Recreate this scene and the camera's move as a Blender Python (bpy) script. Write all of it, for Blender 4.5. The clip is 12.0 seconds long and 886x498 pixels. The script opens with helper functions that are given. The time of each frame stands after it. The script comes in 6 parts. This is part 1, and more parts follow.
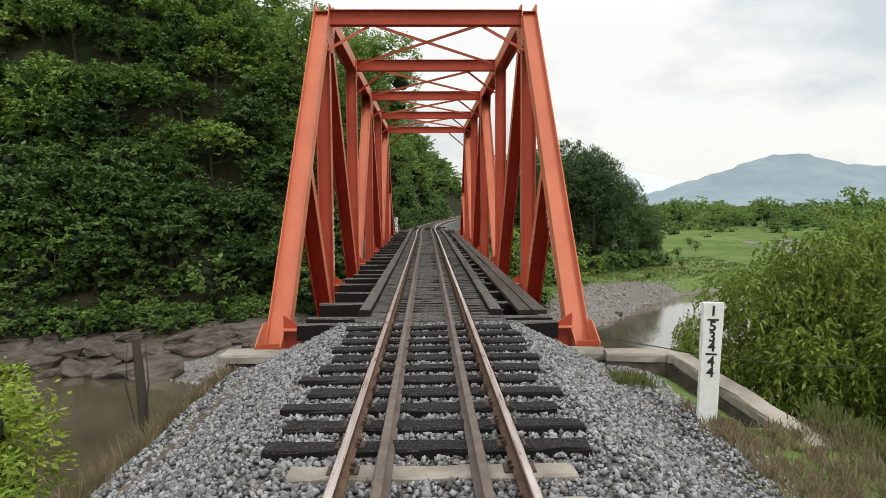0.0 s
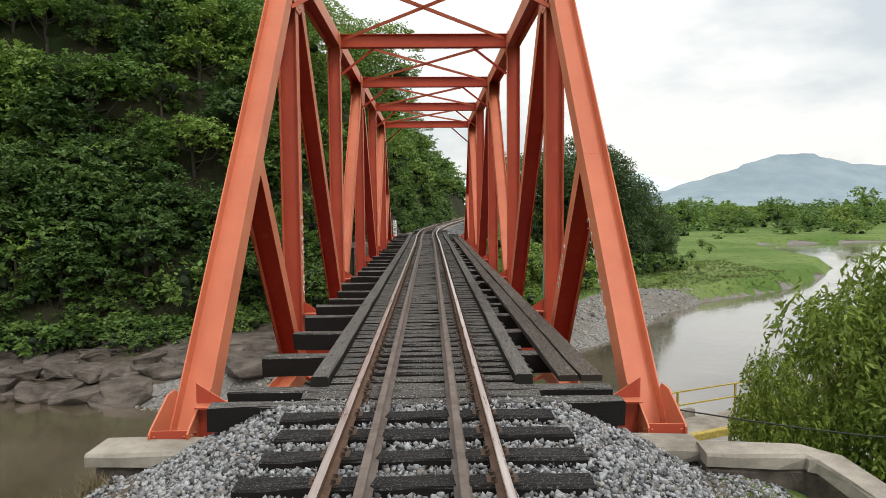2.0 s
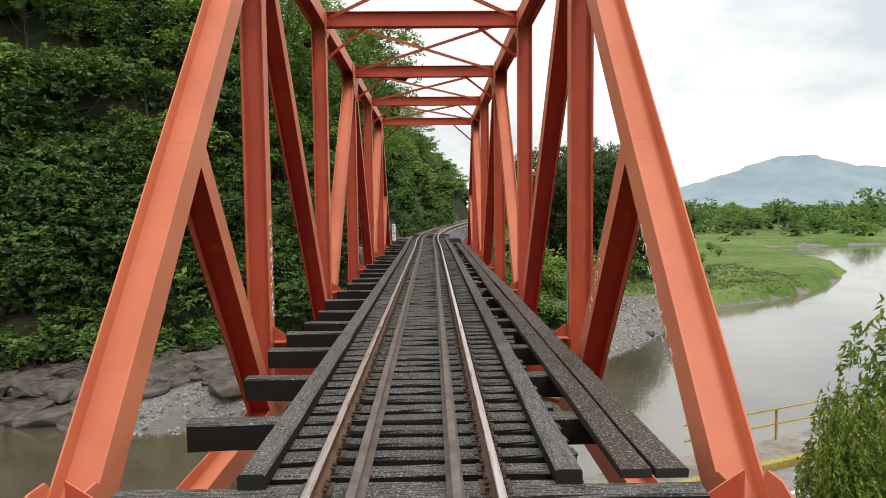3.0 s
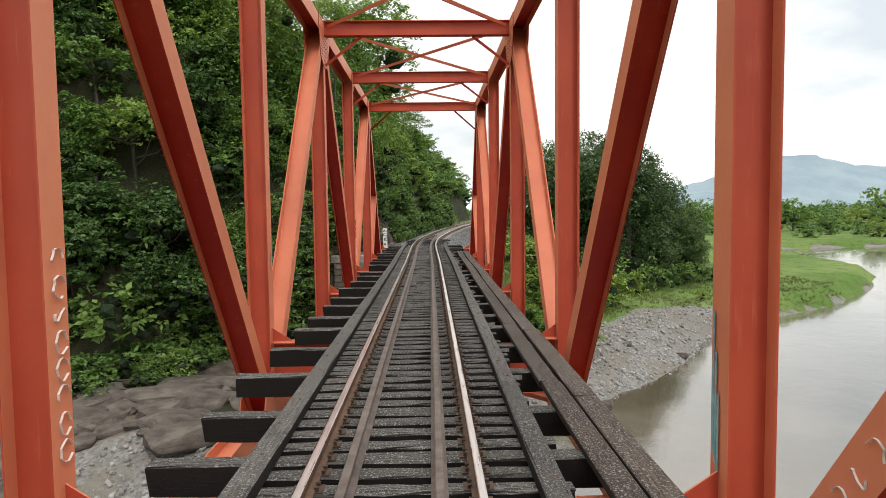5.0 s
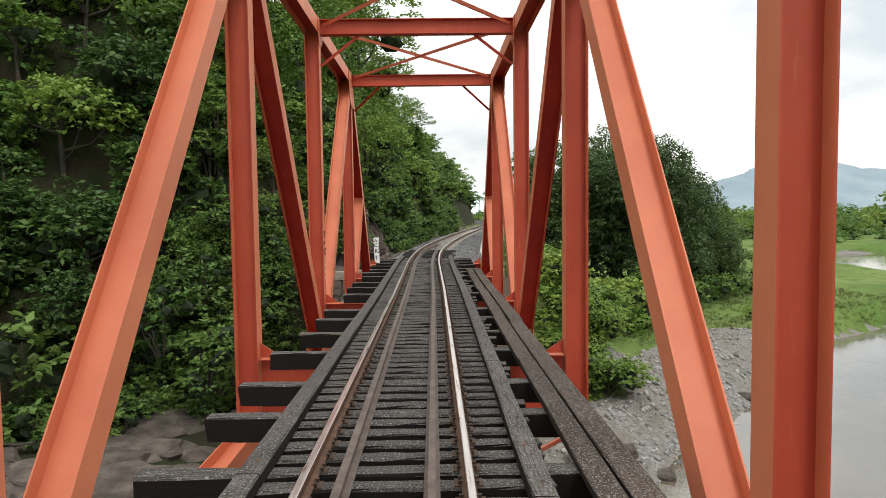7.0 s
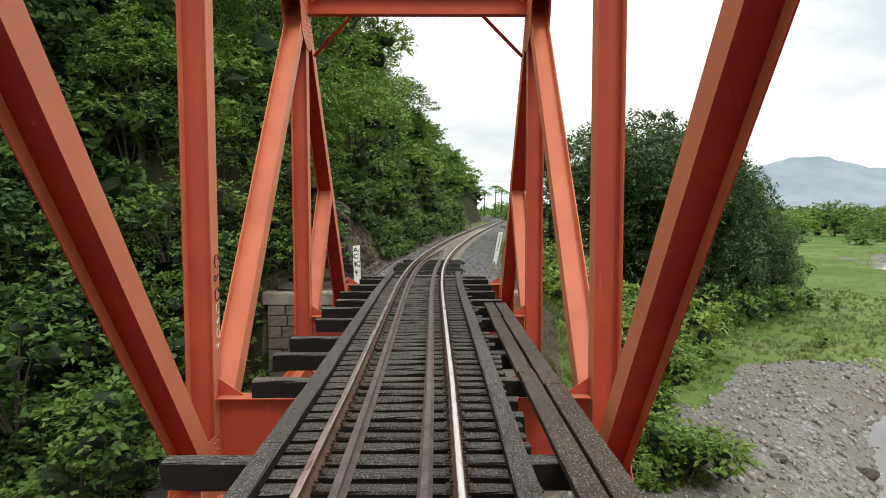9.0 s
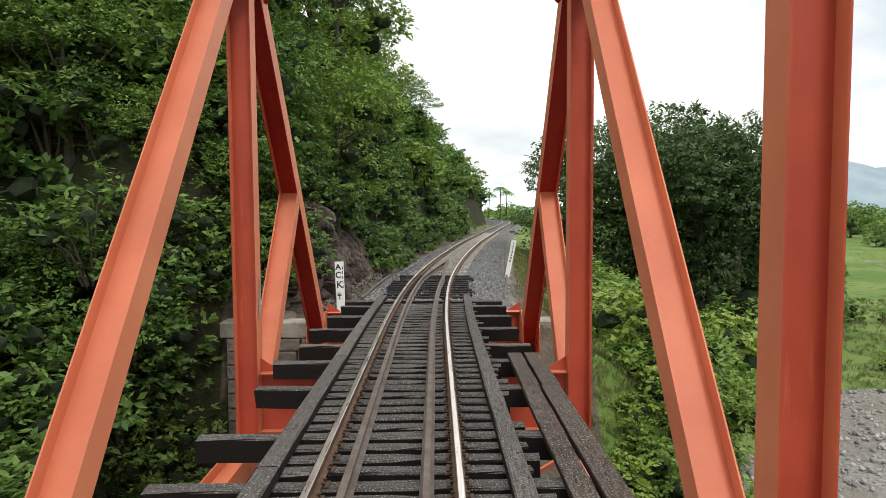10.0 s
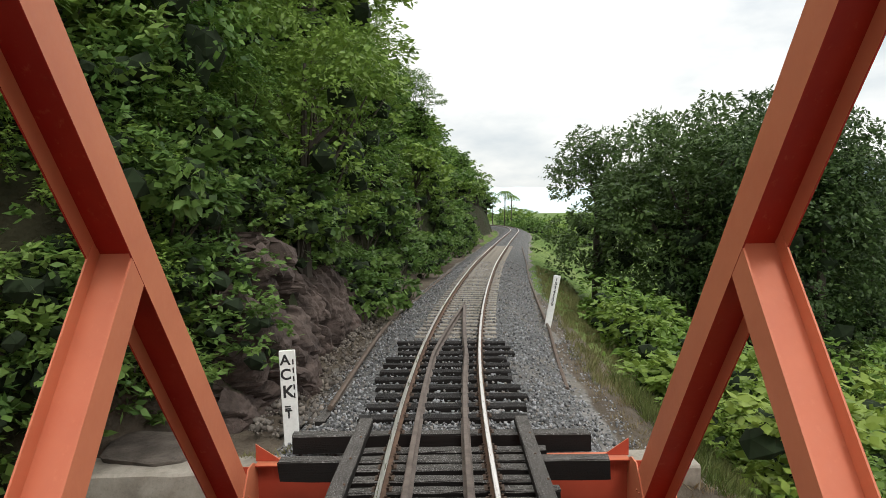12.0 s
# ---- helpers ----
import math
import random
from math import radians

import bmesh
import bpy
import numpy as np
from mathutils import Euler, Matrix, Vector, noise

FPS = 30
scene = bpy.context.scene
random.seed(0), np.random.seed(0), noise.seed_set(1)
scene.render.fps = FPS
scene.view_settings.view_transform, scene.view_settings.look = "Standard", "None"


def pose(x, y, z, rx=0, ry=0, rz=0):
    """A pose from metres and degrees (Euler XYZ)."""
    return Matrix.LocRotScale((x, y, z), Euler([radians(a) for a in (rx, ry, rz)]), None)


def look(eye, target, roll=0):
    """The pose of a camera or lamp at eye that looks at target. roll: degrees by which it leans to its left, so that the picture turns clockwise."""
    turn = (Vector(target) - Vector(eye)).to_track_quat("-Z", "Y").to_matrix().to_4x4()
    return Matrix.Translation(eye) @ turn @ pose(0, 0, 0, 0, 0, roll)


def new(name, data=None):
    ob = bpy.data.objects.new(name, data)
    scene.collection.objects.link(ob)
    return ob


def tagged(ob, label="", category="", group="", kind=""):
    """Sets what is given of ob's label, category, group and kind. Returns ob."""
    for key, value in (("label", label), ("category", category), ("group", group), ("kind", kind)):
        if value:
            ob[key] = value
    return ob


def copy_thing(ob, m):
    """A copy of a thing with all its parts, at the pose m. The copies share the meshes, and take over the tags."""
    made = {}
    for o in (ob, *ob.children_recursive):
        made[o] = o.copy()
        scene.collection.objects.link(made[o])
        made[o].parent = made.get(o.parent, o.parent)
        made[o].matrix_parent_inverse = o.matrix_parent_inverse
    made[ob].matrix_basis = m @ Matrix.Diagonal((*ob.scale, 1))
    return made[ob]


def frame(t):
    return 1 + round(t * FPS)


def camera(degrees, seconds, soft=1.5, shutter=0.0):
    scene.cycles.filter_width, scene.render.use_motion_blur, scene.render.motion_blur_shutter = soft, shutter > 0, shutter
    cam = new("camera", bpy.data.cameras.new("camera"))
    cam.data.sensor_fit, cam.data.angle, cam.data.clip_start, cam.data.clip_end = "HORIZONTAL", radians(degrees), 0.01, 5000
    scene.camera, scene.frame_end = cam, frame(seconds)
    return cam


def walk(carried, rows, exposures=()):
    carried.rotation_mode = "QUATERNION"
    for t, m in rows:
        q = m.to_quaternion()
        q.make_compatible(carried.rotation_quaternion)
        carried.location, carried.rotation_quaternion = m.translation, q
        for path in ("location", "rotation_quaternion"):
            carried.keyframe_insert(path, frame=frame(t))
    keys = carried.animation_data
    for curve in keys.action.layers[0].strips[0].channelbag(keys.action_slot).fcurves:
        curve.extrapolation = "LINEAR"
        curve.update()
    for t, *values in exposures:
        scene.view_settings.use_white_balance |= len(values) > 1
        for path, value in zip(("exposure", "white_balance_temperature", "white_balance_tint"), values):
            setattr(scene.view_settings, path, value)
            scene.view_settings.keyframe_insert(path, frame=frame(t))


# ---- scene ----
cam = camera(69.0, 12.0, soft=0.7)
PATH = [
    (0, (-0.025, -12.991, 2.067), (0.025, -10.996, 1.932), -0.37),
    (0.5, (0.044, -12.093, 2.073), (0.086, -10.098, 1.939), -0.45),
    (1, (0.104, -10.861, 2.101), (0.145, -8.866, 1.968), -0.50),
    (1.5, (0.128, -9.775, 2.126), (0.168, -7.779, 1.993), -0.49),
    (2, (0.157, -8.301, 2.170), (0.197, -6.305, 2.037), -0.47),
    (2.5, (0.155, -7.021, 2.210), (0.193, -5.025, 2.078), -0.49),
    (3, (0.238, -5.284, 2.172), (0.272, -3.288, 2.047), -0.60),
    (5, (0.357, 1.901, 2.289), (0.395, 3.896, 2.165), -0.68),
    (5.5, (0.395, 3.682, 2.357), (0.430, 5.678, 2.230), -0.61),
    (6, (0.420, 6.063, 2.426), (0.453, 8.059, 2.302), -0.72),
    (6.5, (0.441, 8.029, 2.394), (0.472, 10.025, 2.274), -0.48),
    (7, (0.460, 10.508, 2.358), (0.487, 12.504, 2.245), -0.71),
    (9, (0.538, 20.624, 2.569), (0.555, 22.620, 2.440), -0.06),
    (9.5, (0.515, 23.028, 2.627), (0.530, 25.024, 2.498), -0.08),
    (10, (0.553, 26.117, 2.707), (0.559, 28.113, 2.584), -0.33),
    (10.5, (0.493, 28.570, 2.800), (0.499, 30.566, 2.679), -0.39),
    (11, (0.369, 31.731, 2.995), (0.377, 33.728, 2.877), -0.59),
    (11.5, (0.257, 33.768, 3.191), (0.265, 35.764, 3.077), -0.81),
    (12, (0.037, 35.858, 3.499), (0.042, 37.855, 3.386), -0.92),
]
walk(cam, [(t, look(eye, target, roll)) for t, eye, target, roll in PATH],
     [(0, -0.04), (3, 0.10), (5, 0.24), (6.5, 0.20), (9, 0.20), (10.5, 0.30), (12, 0.12)])


# ---- world and light ----
world = bpy.data.worlds.new("overcast_sky")
scene.world = world
world.use_nodes = True
wt = world.node_tree
wt.nodes.clear()


def wnode(kind, **values):
    n = wt.nodes.new(kind)
    for k, v in values.items():
        n.inputs[k].default_value = v
    return n


sky = wt.nodes.new("ShaderNodeTexSky")
sky.sky_type, sky.sun_disc = "NISHITA", False
sky.sun_elevation, sky.sun_rotation = radians(62), radians(35)
sky.air_density, sky.dust_density = 1.0, 3.0
dim = wnode("ShaderNodeVectorMath")
dim.operation = "SCALE"
dim.inputs["Scale"].default_value = 0.10
wt.links.new(sky.outputs[0], dim.inputs[0])
coord = wt.nodes.new("ShaderNodeTexCoord")
squash = wnode("ShaderNodeMapping")
squash.inputs["Scale"].default_value = (1.0, 1.0, 2.6)
wt.links.new(coord.outputs["Generated"], squash.inputs[0])
cloud = wnode("ShaderNodeTexNoise", Scale=2.3, Detail=6.0, Roughness=0.55)
wt.links.new(squash.outputs[0], cloud.inputs[0])
ramp = wt.nodes.new("ShaderNodeValToRGB")
ramp.color_ramp.elements[0].position, ramp.color_ramp.elements[0].color = 0.36, (0.70, 0.76, 0.79, 1)
ramp.color_ramp.elements[1].position, ramp.color_ramp.elements[1].color = 0.52, (1.08, 1.08, 1.04, 1)
wt.links.new(cloud.outputs[0], ramp.inputs[0])
mix = wt.nodes.new("ShaderNodeMix")
mix.data_type = "RGBA"
mix.inputs[0].default_value = 0.86
wt.links.new(dim.outputs[0], mix.inputs[6])
wt.links.new(ramp.outputs[0], mix.inputs[7])
up = wt.nodes.new("ShaderNodeSeparateXYZ")
wt.links.new(coord.outputs["Generated"], up.inputs[0])
lift = wt.nodes.new("ShaderNodeMapRange")
lift.inputs[1].default_value, lift.inputs[2].default_value, lift.inputs[3].default_value, lift.inputs[4].default_value = 0.25, 1.0, 1.0, 1.9
wt.links.new(up.outputs[2], lift.inputs[0])
bg = wt.nodes.new("ShaderNodeBackground")
wt.links.new(mix.outputs[2], bg.inputs[0])
wt.links.new(lift.outputs[0], bg.inputs[1])
out = wt.nodes.new("ShaderNodeOutputWorld")
wt.links.new(bg.outputs[0], out.inputs[0])

sun_data = bpy.data.lights.new("sun", "SUN")
sun_data.energy, sun_data.angle, sun_data.color = 1.25, radians(14), (1.0, 0.96, 0.90)
sun = new("sun", sun_data)
sun.matrix_basis = look((18, -14, 50), (0, 20, 0))

# ---- materials ----


class Nodes:
    """A small material builder."""

    def __init__(self, name, rough=0.8, metal=0.0, spec=0.5):
        self.mat = bpy.data.materials.new(name)
        self.mat.use_nodes = True
        self.t = self.mat.node_tree
        self.bsdf = self.t.nodes["Principled BSDF"]
        self.bsdf.inputs["Roughness"].default_value = rough
        self.bsdf.inputs["Metallic"].default_value = metal
        self.bsdf.inputs["Specular IOR Level"].default_value = spec
        self.co = self.t.nodes.new("ShaderNodeTexCoord").outputs["Object"]
        self.geo = self.t.nodes.new("ShaderNodeNewGeometry")

    def node(self, kind):
        return self.t.nodes.new(kind)

    def link(self, a, b):
        self.t.links.new(a, b)

    def noise(self, scale, detail=4.0, rough=0.6, stretch=(1, 1, 1), co=None):
        m = self.node("ShaderNodeMapping")
        m.inputs["Scale"].default_value = stretch
        self.link(co or self.co, m.inputs[0])
        n = self.node("ShaderNodeTexNoise")
        n.inputs["Scale"].default_value, n.inputs["Detail"].default_value, n.inputs["Roughness"].default_value = scale, detail, rough
        self.link(m.outputs[0], n.inputs[0])
        return n.outputs[0]

    def voronoi(self, scale, stretch=(1, 1, 1), co=None):
        m = self.node("ShaderNodeMapping")
        m.inputs["Scale"].default_value = stretch
        self.link(co or self.co, m.inputs[0])
        n = self.node("ShaderNodeTexVoronoi")
        n.inputs["Scale"].default_value = scale
        self.link(m.outputs[0], n.inputs[0])
        return n

    def step(self, value, lo, hi):
        n = self.node("ShaderNodeMapRange")
        n.interpolation_type = "SMOOTHSTEP"
        n.inputs[1].default_value, n.inputs[2].default_value = lo, hi
        self.link(value, n.inputs[0])
        return n.outputs[0]

    def mix(self, fac, a, b):
        n = self.node("ShaderNodeMix")
        n.data_type = "RGBA"
        for s, v in ((0, fac), (6, a), (7, b)):
            if isinstance(v, (int, float)):
                n.inputs[s].default_value = v
            elif isinstance(v, tuple):
                n.inputs[s].default_value = (*v, 1)
            else:
                self.link(v, n.inputs[s])
        return n.outputs[2]

    def math(self, op, a, b):
        n = self.node("ShaderNodeMath")
        n.operation = op
        for s, v in ((0, a), (1, b)):
            if isinstance(v, (int, float)):
                n.inputs[s].default_value = v
            else:
                self.link(v, n.inputs[s])
        return n.outputs[0]

    def colour(self, c):
        if isinstance(c, tuple):
            self.bsdf.inputs["Base Color"].default_value = (*c, 1)
        else:
            self.link(c, self.bsdf.inputs["Base Color"])

    def rough(self, r):
        self.link(r, self.bsdf.inputs["Roughness"])

    def bump(self, height, strength=0.5, distance=0.01):
        n = self.node("ShaderNodeBump")
        n.inputs["Strength"].default_value, n.inputs["Distance"].default_value = strength, distance
        self.link(height, n.inputs["Height"])
        self.link(n.outputs[0], self.bsdf.inputs["Normal"])

    def random(self):
        return self.node("ShaderNodeObjectInfo").outputs["Random"]

    def island(self):
        return self.geo.outputs["Random Per Island"]


def make_paint():
    m = Nodes("orange_bridge_paint", rough=0.5)
    big, fine = m.noise(0.7, 5), m.noise(14, 5)
    c = m.mix(m.step(big, 0.35, 0.7), (0.30, 0.013, 0.008), (0.37, 0.026, 0.011))
    c = m.mix(m.step(fine, 0.60, 0.80), c, (0.31, 0.034, 0.016))
    streak = m.noise(3.0, 6, 0.65, (4, 4, 0.35))
    c = m.mix(m.math("MULTIPLY", m.step(streak, 0.58, 0.75), 0.25), c, (0.64, 0.22, 0.11))
    rust = m.noise(6, 8, 0.75)
    c = m.mix(m.step(rust, 0.67, 0.74), c, (0.13, 0.045, 0.025))
    run = m.noise(5.0, 7, 0.7, (3, 3, 0.5))
    c = m.mix(m.math("MULTIPLY", m.step(run, 0.60, 0.72), 0.45), c, (0.30, 0.050, 0.025))
    # Shade is put into the colour: undersides deep red, upper and side faces paler.
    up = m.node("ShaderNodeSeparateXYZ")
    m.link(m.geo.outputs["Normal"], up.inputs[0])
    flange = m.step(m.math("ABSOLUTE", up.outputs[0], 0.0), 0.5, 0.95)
    lit_face = m.math("MULTIPLY", m.math("MAXIMUM", m.math("MULTIPLY", m.step(up.outputs[2], -0.45, 0.8), 0.85), flange), m.math("ADD", m.math("MULTIPLY", big, 0.5), 0.48))
    c = m.mix(lit_face, c, (0.70, 0.262, 0.135))
    m.colour(c)
    m.rough(m.math("ADD", m.math("MULTIPLY", fine, 0.25), 0.38))
    m.bsdf.inputs["Specular IOR Level"].default_value = 0.3
    m.bump(m.math("ADD", fine, m.math("MULTIPLY", rust, 0.6)), 0.22, 0.004)
    return m.mat


def make_timber(name, dark, light, grain=(1.0, 14.0, 14.0), side_tone=(0.016, 0.014, 0.013), speckle=0.75):
    m = Nodes(name, rough=0.95, spec=0.12)
    g = m.noise(3.0, 8, 0.7, grain)
    s = m.noise(1.8, 5, 0.6)
    speck = m.noise(38, 3, 0.75)
    c = m.mix(m.step(g, 0.38, 0.64), dark, light)
    c = m.mix(m.math("MULTIPLY", m.random(), 0.75), c, tuple(v * 0.4 for v in light))
    c = m.mix(m.math("MULTIPLY", m.step(s, 0.52, 0.75), 0.5), c, tuple(v * 0.45 for v in dark))
    c = m.mix(m.math("MULTIPLY", m.step(speck, 0.54, 0.64), speckle), c, (0.33, 0.32, 0.31))
    crack = m.noise(2.2, 6, 0.8, tuple(v * 2.2 for v in grain))
    c = m.mix(m.step(crack, 0.57, 0.63), c, tuple(v * 0.25 for v in dark))
    # Faces that don't point up take the darker side tone.
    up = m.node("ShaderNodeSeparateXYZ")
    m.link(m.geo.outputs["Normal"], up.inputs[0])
    c = m.mix(m.step(up.outputs[2], 0.3, 0.7), side_tone, c)
    m.colour(c)
    m.bump(m.math("ADD", g, m.math("MULTIPLY", speck, 0.5)), 0.8, 0.012)
    return m.mat


def make_rail_side():
    m = Nodes("rusty_rail", rough=0.75, metal=0.15)
    n, f = m.noise(4, 6, 0.7), m.noise(40, 4)
    c = m.mix(m.step(n, 0.3, 0.7), (0.085, 0.045, 0.026), (0.165, 0.095, 0.058))
    c = m.mix(m.math("MULTIPLY", m.step(f, 0.55, 0.75), 0.5), c, (0.07, 0.04, 0.025))
    m.colour(c)
    m.bump(f, 0.3, 0.003)
    return m.mat


def make_rail_top():
    m = Nodes("polished_rail_head", rough=0.28, metal=0.9)
    n = m.noise(30, 3, 0.5, (1, 0.05, 1))
    m.colour(m.mix(m.step(n, 0.3, 0.7), (0.62, 0.57, 0.53), (0.80, 0.77, 0.74)))
    m.rough(m.math("ADD", m.math("MULTIPLY", n, 0.2), 0.2))
    return m.mat


def make_guard_rail():
    m = Nodes("weathered_guard_rail", rough=0.7, metal=0.2)
    n, f = m.noise(3, 6, 0.7), m.noise(60, 4)
    c = m.mix(m.step(n, 0.3, 0.7), (0.085, 0.066, 0.055), (0.170, 0.138, 0.118))
    c = m.mix(m.math("MULTIPLY", m.step(f, 0.5, 0.7), 0.4), c, (0.13, 0.075, 0.05))
    m.colour(c)
    m.bump(f, 0.2, 0.003)
    return m.mat


def make_stones(name, dark, light, warm=(0.33, 0.27, 0.21)):
    m = Nodes(name, rough=0.85, spec=0.3)
    i = m.island()
    c = m.mix(i, dark, light)
    pick = m.math("FRACT", m.math("MULTIPLY", i, 17.3), 0.0)
    c = m.mix(m.math("MULTIPLY", m.step(pick, 0.72, 0.9), 0.6), c, warm)
    f = m.noise(35, 5, 0.7)
    c = m.mix(m.math("MULTIPLY", m.step(f, 0.45, 0.75), 0.4), c, dark)
    m.colour(c)
    m.bump(f, 0.4, 0.006)
    return m.mat


def make_rock(name, dark, light, scale=1.0):
    m = Nodes(name, rough=0.9, spec=0.25)
    n, f = m.noise(0.7 * scale, 8, 0.65), m.noise(6 * scale, 8, 0.7)
    v = m.voronoi(1.3 * scale, (1, 1, 2.2)).outputs["Distance"]
    c = m.mix(m.step(n, 0.3, 0.7), dark, light)
    c = m.mix(m.math("MULTIPLY", m.step(f, 0.5, 0.75), 0.5), c, tuple(x * 0.4 for x in dark))
    moss = m.noise(1.7 * scale, 6, 0.7)
    c = m.mix(m.math("MULTIPLY", m.step(moss, 0.6, 0.75), 0.4), c, (0.07, 0.075, 0.035))
    m.colour(c)
    m.bump(m.math("ADD", f, m.math("MULTIPLY", v, 0.6)), 0.9, 0.08 / scale)
    return m.mat


def make_concrete():
    m = Nodes("weathered_concrete", rough=0.9, spec=0.25)
    n, f = m.noise(1.2, 7, 0.7), m.noise(25, 5, 0.7)
    c = m.mix(m.step(n, 0.3, 0.7), (0.17, 0.150, 0.122), (0.36, 0.325, 0.275))
    c = m.mix(m.math("MULTIPLY", m.step(f, 0.5, 0.75), 0.4), c, (0.13, 0.115, 0.095))
    m.colour(c)
    m.bump(f, 0.5, 0.01)
    return m.mat


def make_leaves(name, dark, light, tip, gloss=0.45):
    m = Nodes(name, rough=gloss, spec=0.22)
    isl, ob = m.island(), m.random()
    c = m.mix(isl, dark, light)
    c = m.mix(m.math("MULTIPLY", m.step(ob, 0.35, 1.0), 0.75), c, tip)
    patch = m.noise(0.55, 3, 0.5)
    c = m.mix(m.math("MULTIPLY", m.step(patch, 0.45, 0.7), 0.45), c, tip)
    clump = m.noise(1.15, 4, 0.6)
    c = m.mix(m.math("MULTIPLY", m.step(clump, 0.50, 0.66), 0.55), c, dark)
    m.colour(c)
    thin = m.node("ShaderNodeBsdfTranslucent")
    m.link(c, thin.inputs["Color"])
    blend = m.node("ShaderNodeMixShader")
    blend.inputs[0].default_value = 0.32
    m.link(m.bsdf.outputs[0], blend.inputs[1])
    m.link(thin.outputs[0], blend.inputs[2])
    m.link(blend.outputs[0], m.t.nodes["Material Output"].inputs["Surface"])
    return m.mat


def make_bark():
    m = Nodes("tree_bark", rough=0.95, spec=0.2)
    n = m.noise(5, 6, 0.7, (3, 3, 0.5))
    m.colour(m.mix(n, (0.035, 0.029, 0.024), (0.11, 0.093, 0.077)))
    m.bump(n, 0.7, 0.02)
    return m.mat


def make_ground():
    """Three kinds of ground, laid out by the sheet's zone attribute: grass, gravel and forest soil over mud."""
    m = Nodes("ground_mixed", rough=0.95, spec=0.15)
    a = m.node("ShaderNodeAttribute")
    a.attribute_name = "zone"
    sep = m.node("ShaderNodeSeparateColor")
    m.link(a.outputs["Color"], sep.inputs[0])
    n, f, b = m.noise(0.35, 7, 0.65), m.noise(9, 6, 0.75), m.noise(0.05, 5, 0.6)
    edge = m.math("MULTIPLY", m.math("SUBTRACT", n, 0.5), 0.9)
    mud = m.mix(m.step(n, 0.3, 0.7), (0.080, 0.064, 0.048), (0.155, 0.128, 0.098))
    grass = m.mix(m.step(f, 0.3, 0.7), (0.055, 0.100, 0.020), (0.120, 0.195, 0.040))
    grass = m.mix(m.step(b, 0.4, 0.62), grass, (0.150, 0.205, 0.060))
    lush = m.noise(0.8, 6, 0.7)
    grass = m.mix(m.math("MULTIPLY", m.step(lush, 0.50, 0.62), 0.65), grass, (0.040, 0.072, 0.016))
    grass = m.mix(m.math("MULTIPLY", m.step(n, 0.6, 0.72), 0.6), grass, (0.16, 0.13, 0.09))
    v = m.voronoi(7.0)
    gravel = m.mix(v.outputs["Color"], (0.095, 0.092, 0.086), (0.30, 0.29, 0.275))
    gravel = m.mix(m.step(n, 0.35, 0.7), gravel, (0.17, 0.152, 0.126))
    soil = m.mix(f, (0.022, 0.022, 0.012), (0.050, 0.046, 0.026))
    soil = m.mix(m.step(n, 0.45, 0.65), soil, (0.024, 0.040, 0.012))
    c = m.mix(m.step(m.math("ADD", sep.outputs[1], edge), 0.4, 0.6), mud, gravel)
    c = m.mix(m.step(m.math("ADD", sep.outputs[0], edge), 0.4, 0.6), c, grass)
    c = m.mix(m.step(m.math("ADD", sep.outputs[2], edge), 0.4, 0.6), c, soil)
    m.colour(c)
    m.bump(m.math("ADD", f, v.outputs["Distance"]), 0.8, 0.06)
    return m.mat


def make_water():
    m = Nodes("muddy_water", rough=0.06, spec=1.0)
    n = m.noise(0.12, 5, 0.6)
    m.colour(m.mix(m.step(n, 0.35, 0.65), (0.080, 0.064, 0.042), (0.135, 0.110, 0.078)))
    w = m.noise(1.6, 6, 0.6, (1.0, 0.7, 1))
    r = m.noise(0.35, 3, 0.5)
    m.bump(m.math("ADD", w, r), 0.19, 0.10)
    m.bsdf.inputs["Coat Weight"].default_value, m.bsdf.inputs["Coat Roughness"].default_value = 0.6, 0.06
    m.rough(m.math("ADD", m.math("MULTIPLY", m.step(n, 0.4, 0.7), 0.14), 0.05))
    return m.mat


def plain(name, c, rough=0.7, amount=0.2, scale=8.0, metal=0.0):
    m = Nodes(name, rough=rough, metal=metal)
    n = m.noise(scale, 6, 0.65)
    m.colour(m.mix(m.step(n, 0.35, 0.7), c, tuple(v * (1 - amount) for v in c)))
    m.bump(n, 0.2, 0.004)
    return m.mat


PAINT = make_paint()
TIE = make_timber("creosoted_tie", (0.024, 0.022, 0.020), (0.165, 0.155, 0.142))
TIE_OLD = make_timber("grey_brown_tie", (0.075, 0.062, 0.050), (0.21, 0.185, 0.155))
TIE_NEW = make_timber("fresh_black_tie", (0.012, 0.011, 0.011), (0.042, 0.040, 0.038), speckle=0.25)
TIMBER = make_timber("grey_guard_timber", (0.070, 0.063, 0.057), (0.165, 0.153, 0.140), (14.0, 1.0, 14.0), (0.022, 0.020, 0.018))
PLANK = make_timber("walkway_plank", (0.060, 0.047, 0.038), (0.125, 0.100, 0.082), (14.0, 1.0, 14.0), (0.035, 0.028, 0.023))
RAIL, HEAD, GUARD = make_rail_side(), make_rail_top(), make_guard_rail()
BALLAST = make_stones("grey_ballast", (0.044, 0.045, 0.047), (0.40, 0.405, 0.415), (0.26, 0.225, 0.19))
SCREE = make_stones("brown_scree", (0.060, 0.050, 0.042), (0.21, 0.185, 0.160), (0.26, 0.22, 0.18))
COBBLE = make_stones("river_cobbles", (0.13, 0.125, 0.118), (0.40, 0.39, 0.37))
ROCK = make_rock("grey_river_rock", (0.050, 0.041, 0.034), (0.155, 0.130, 0.110), 1.6)
CLIFF = make_rock("brown_rock_face", (0.045, 0.034, 0.030), (0.135, 0.102, 0.088), 2.0)
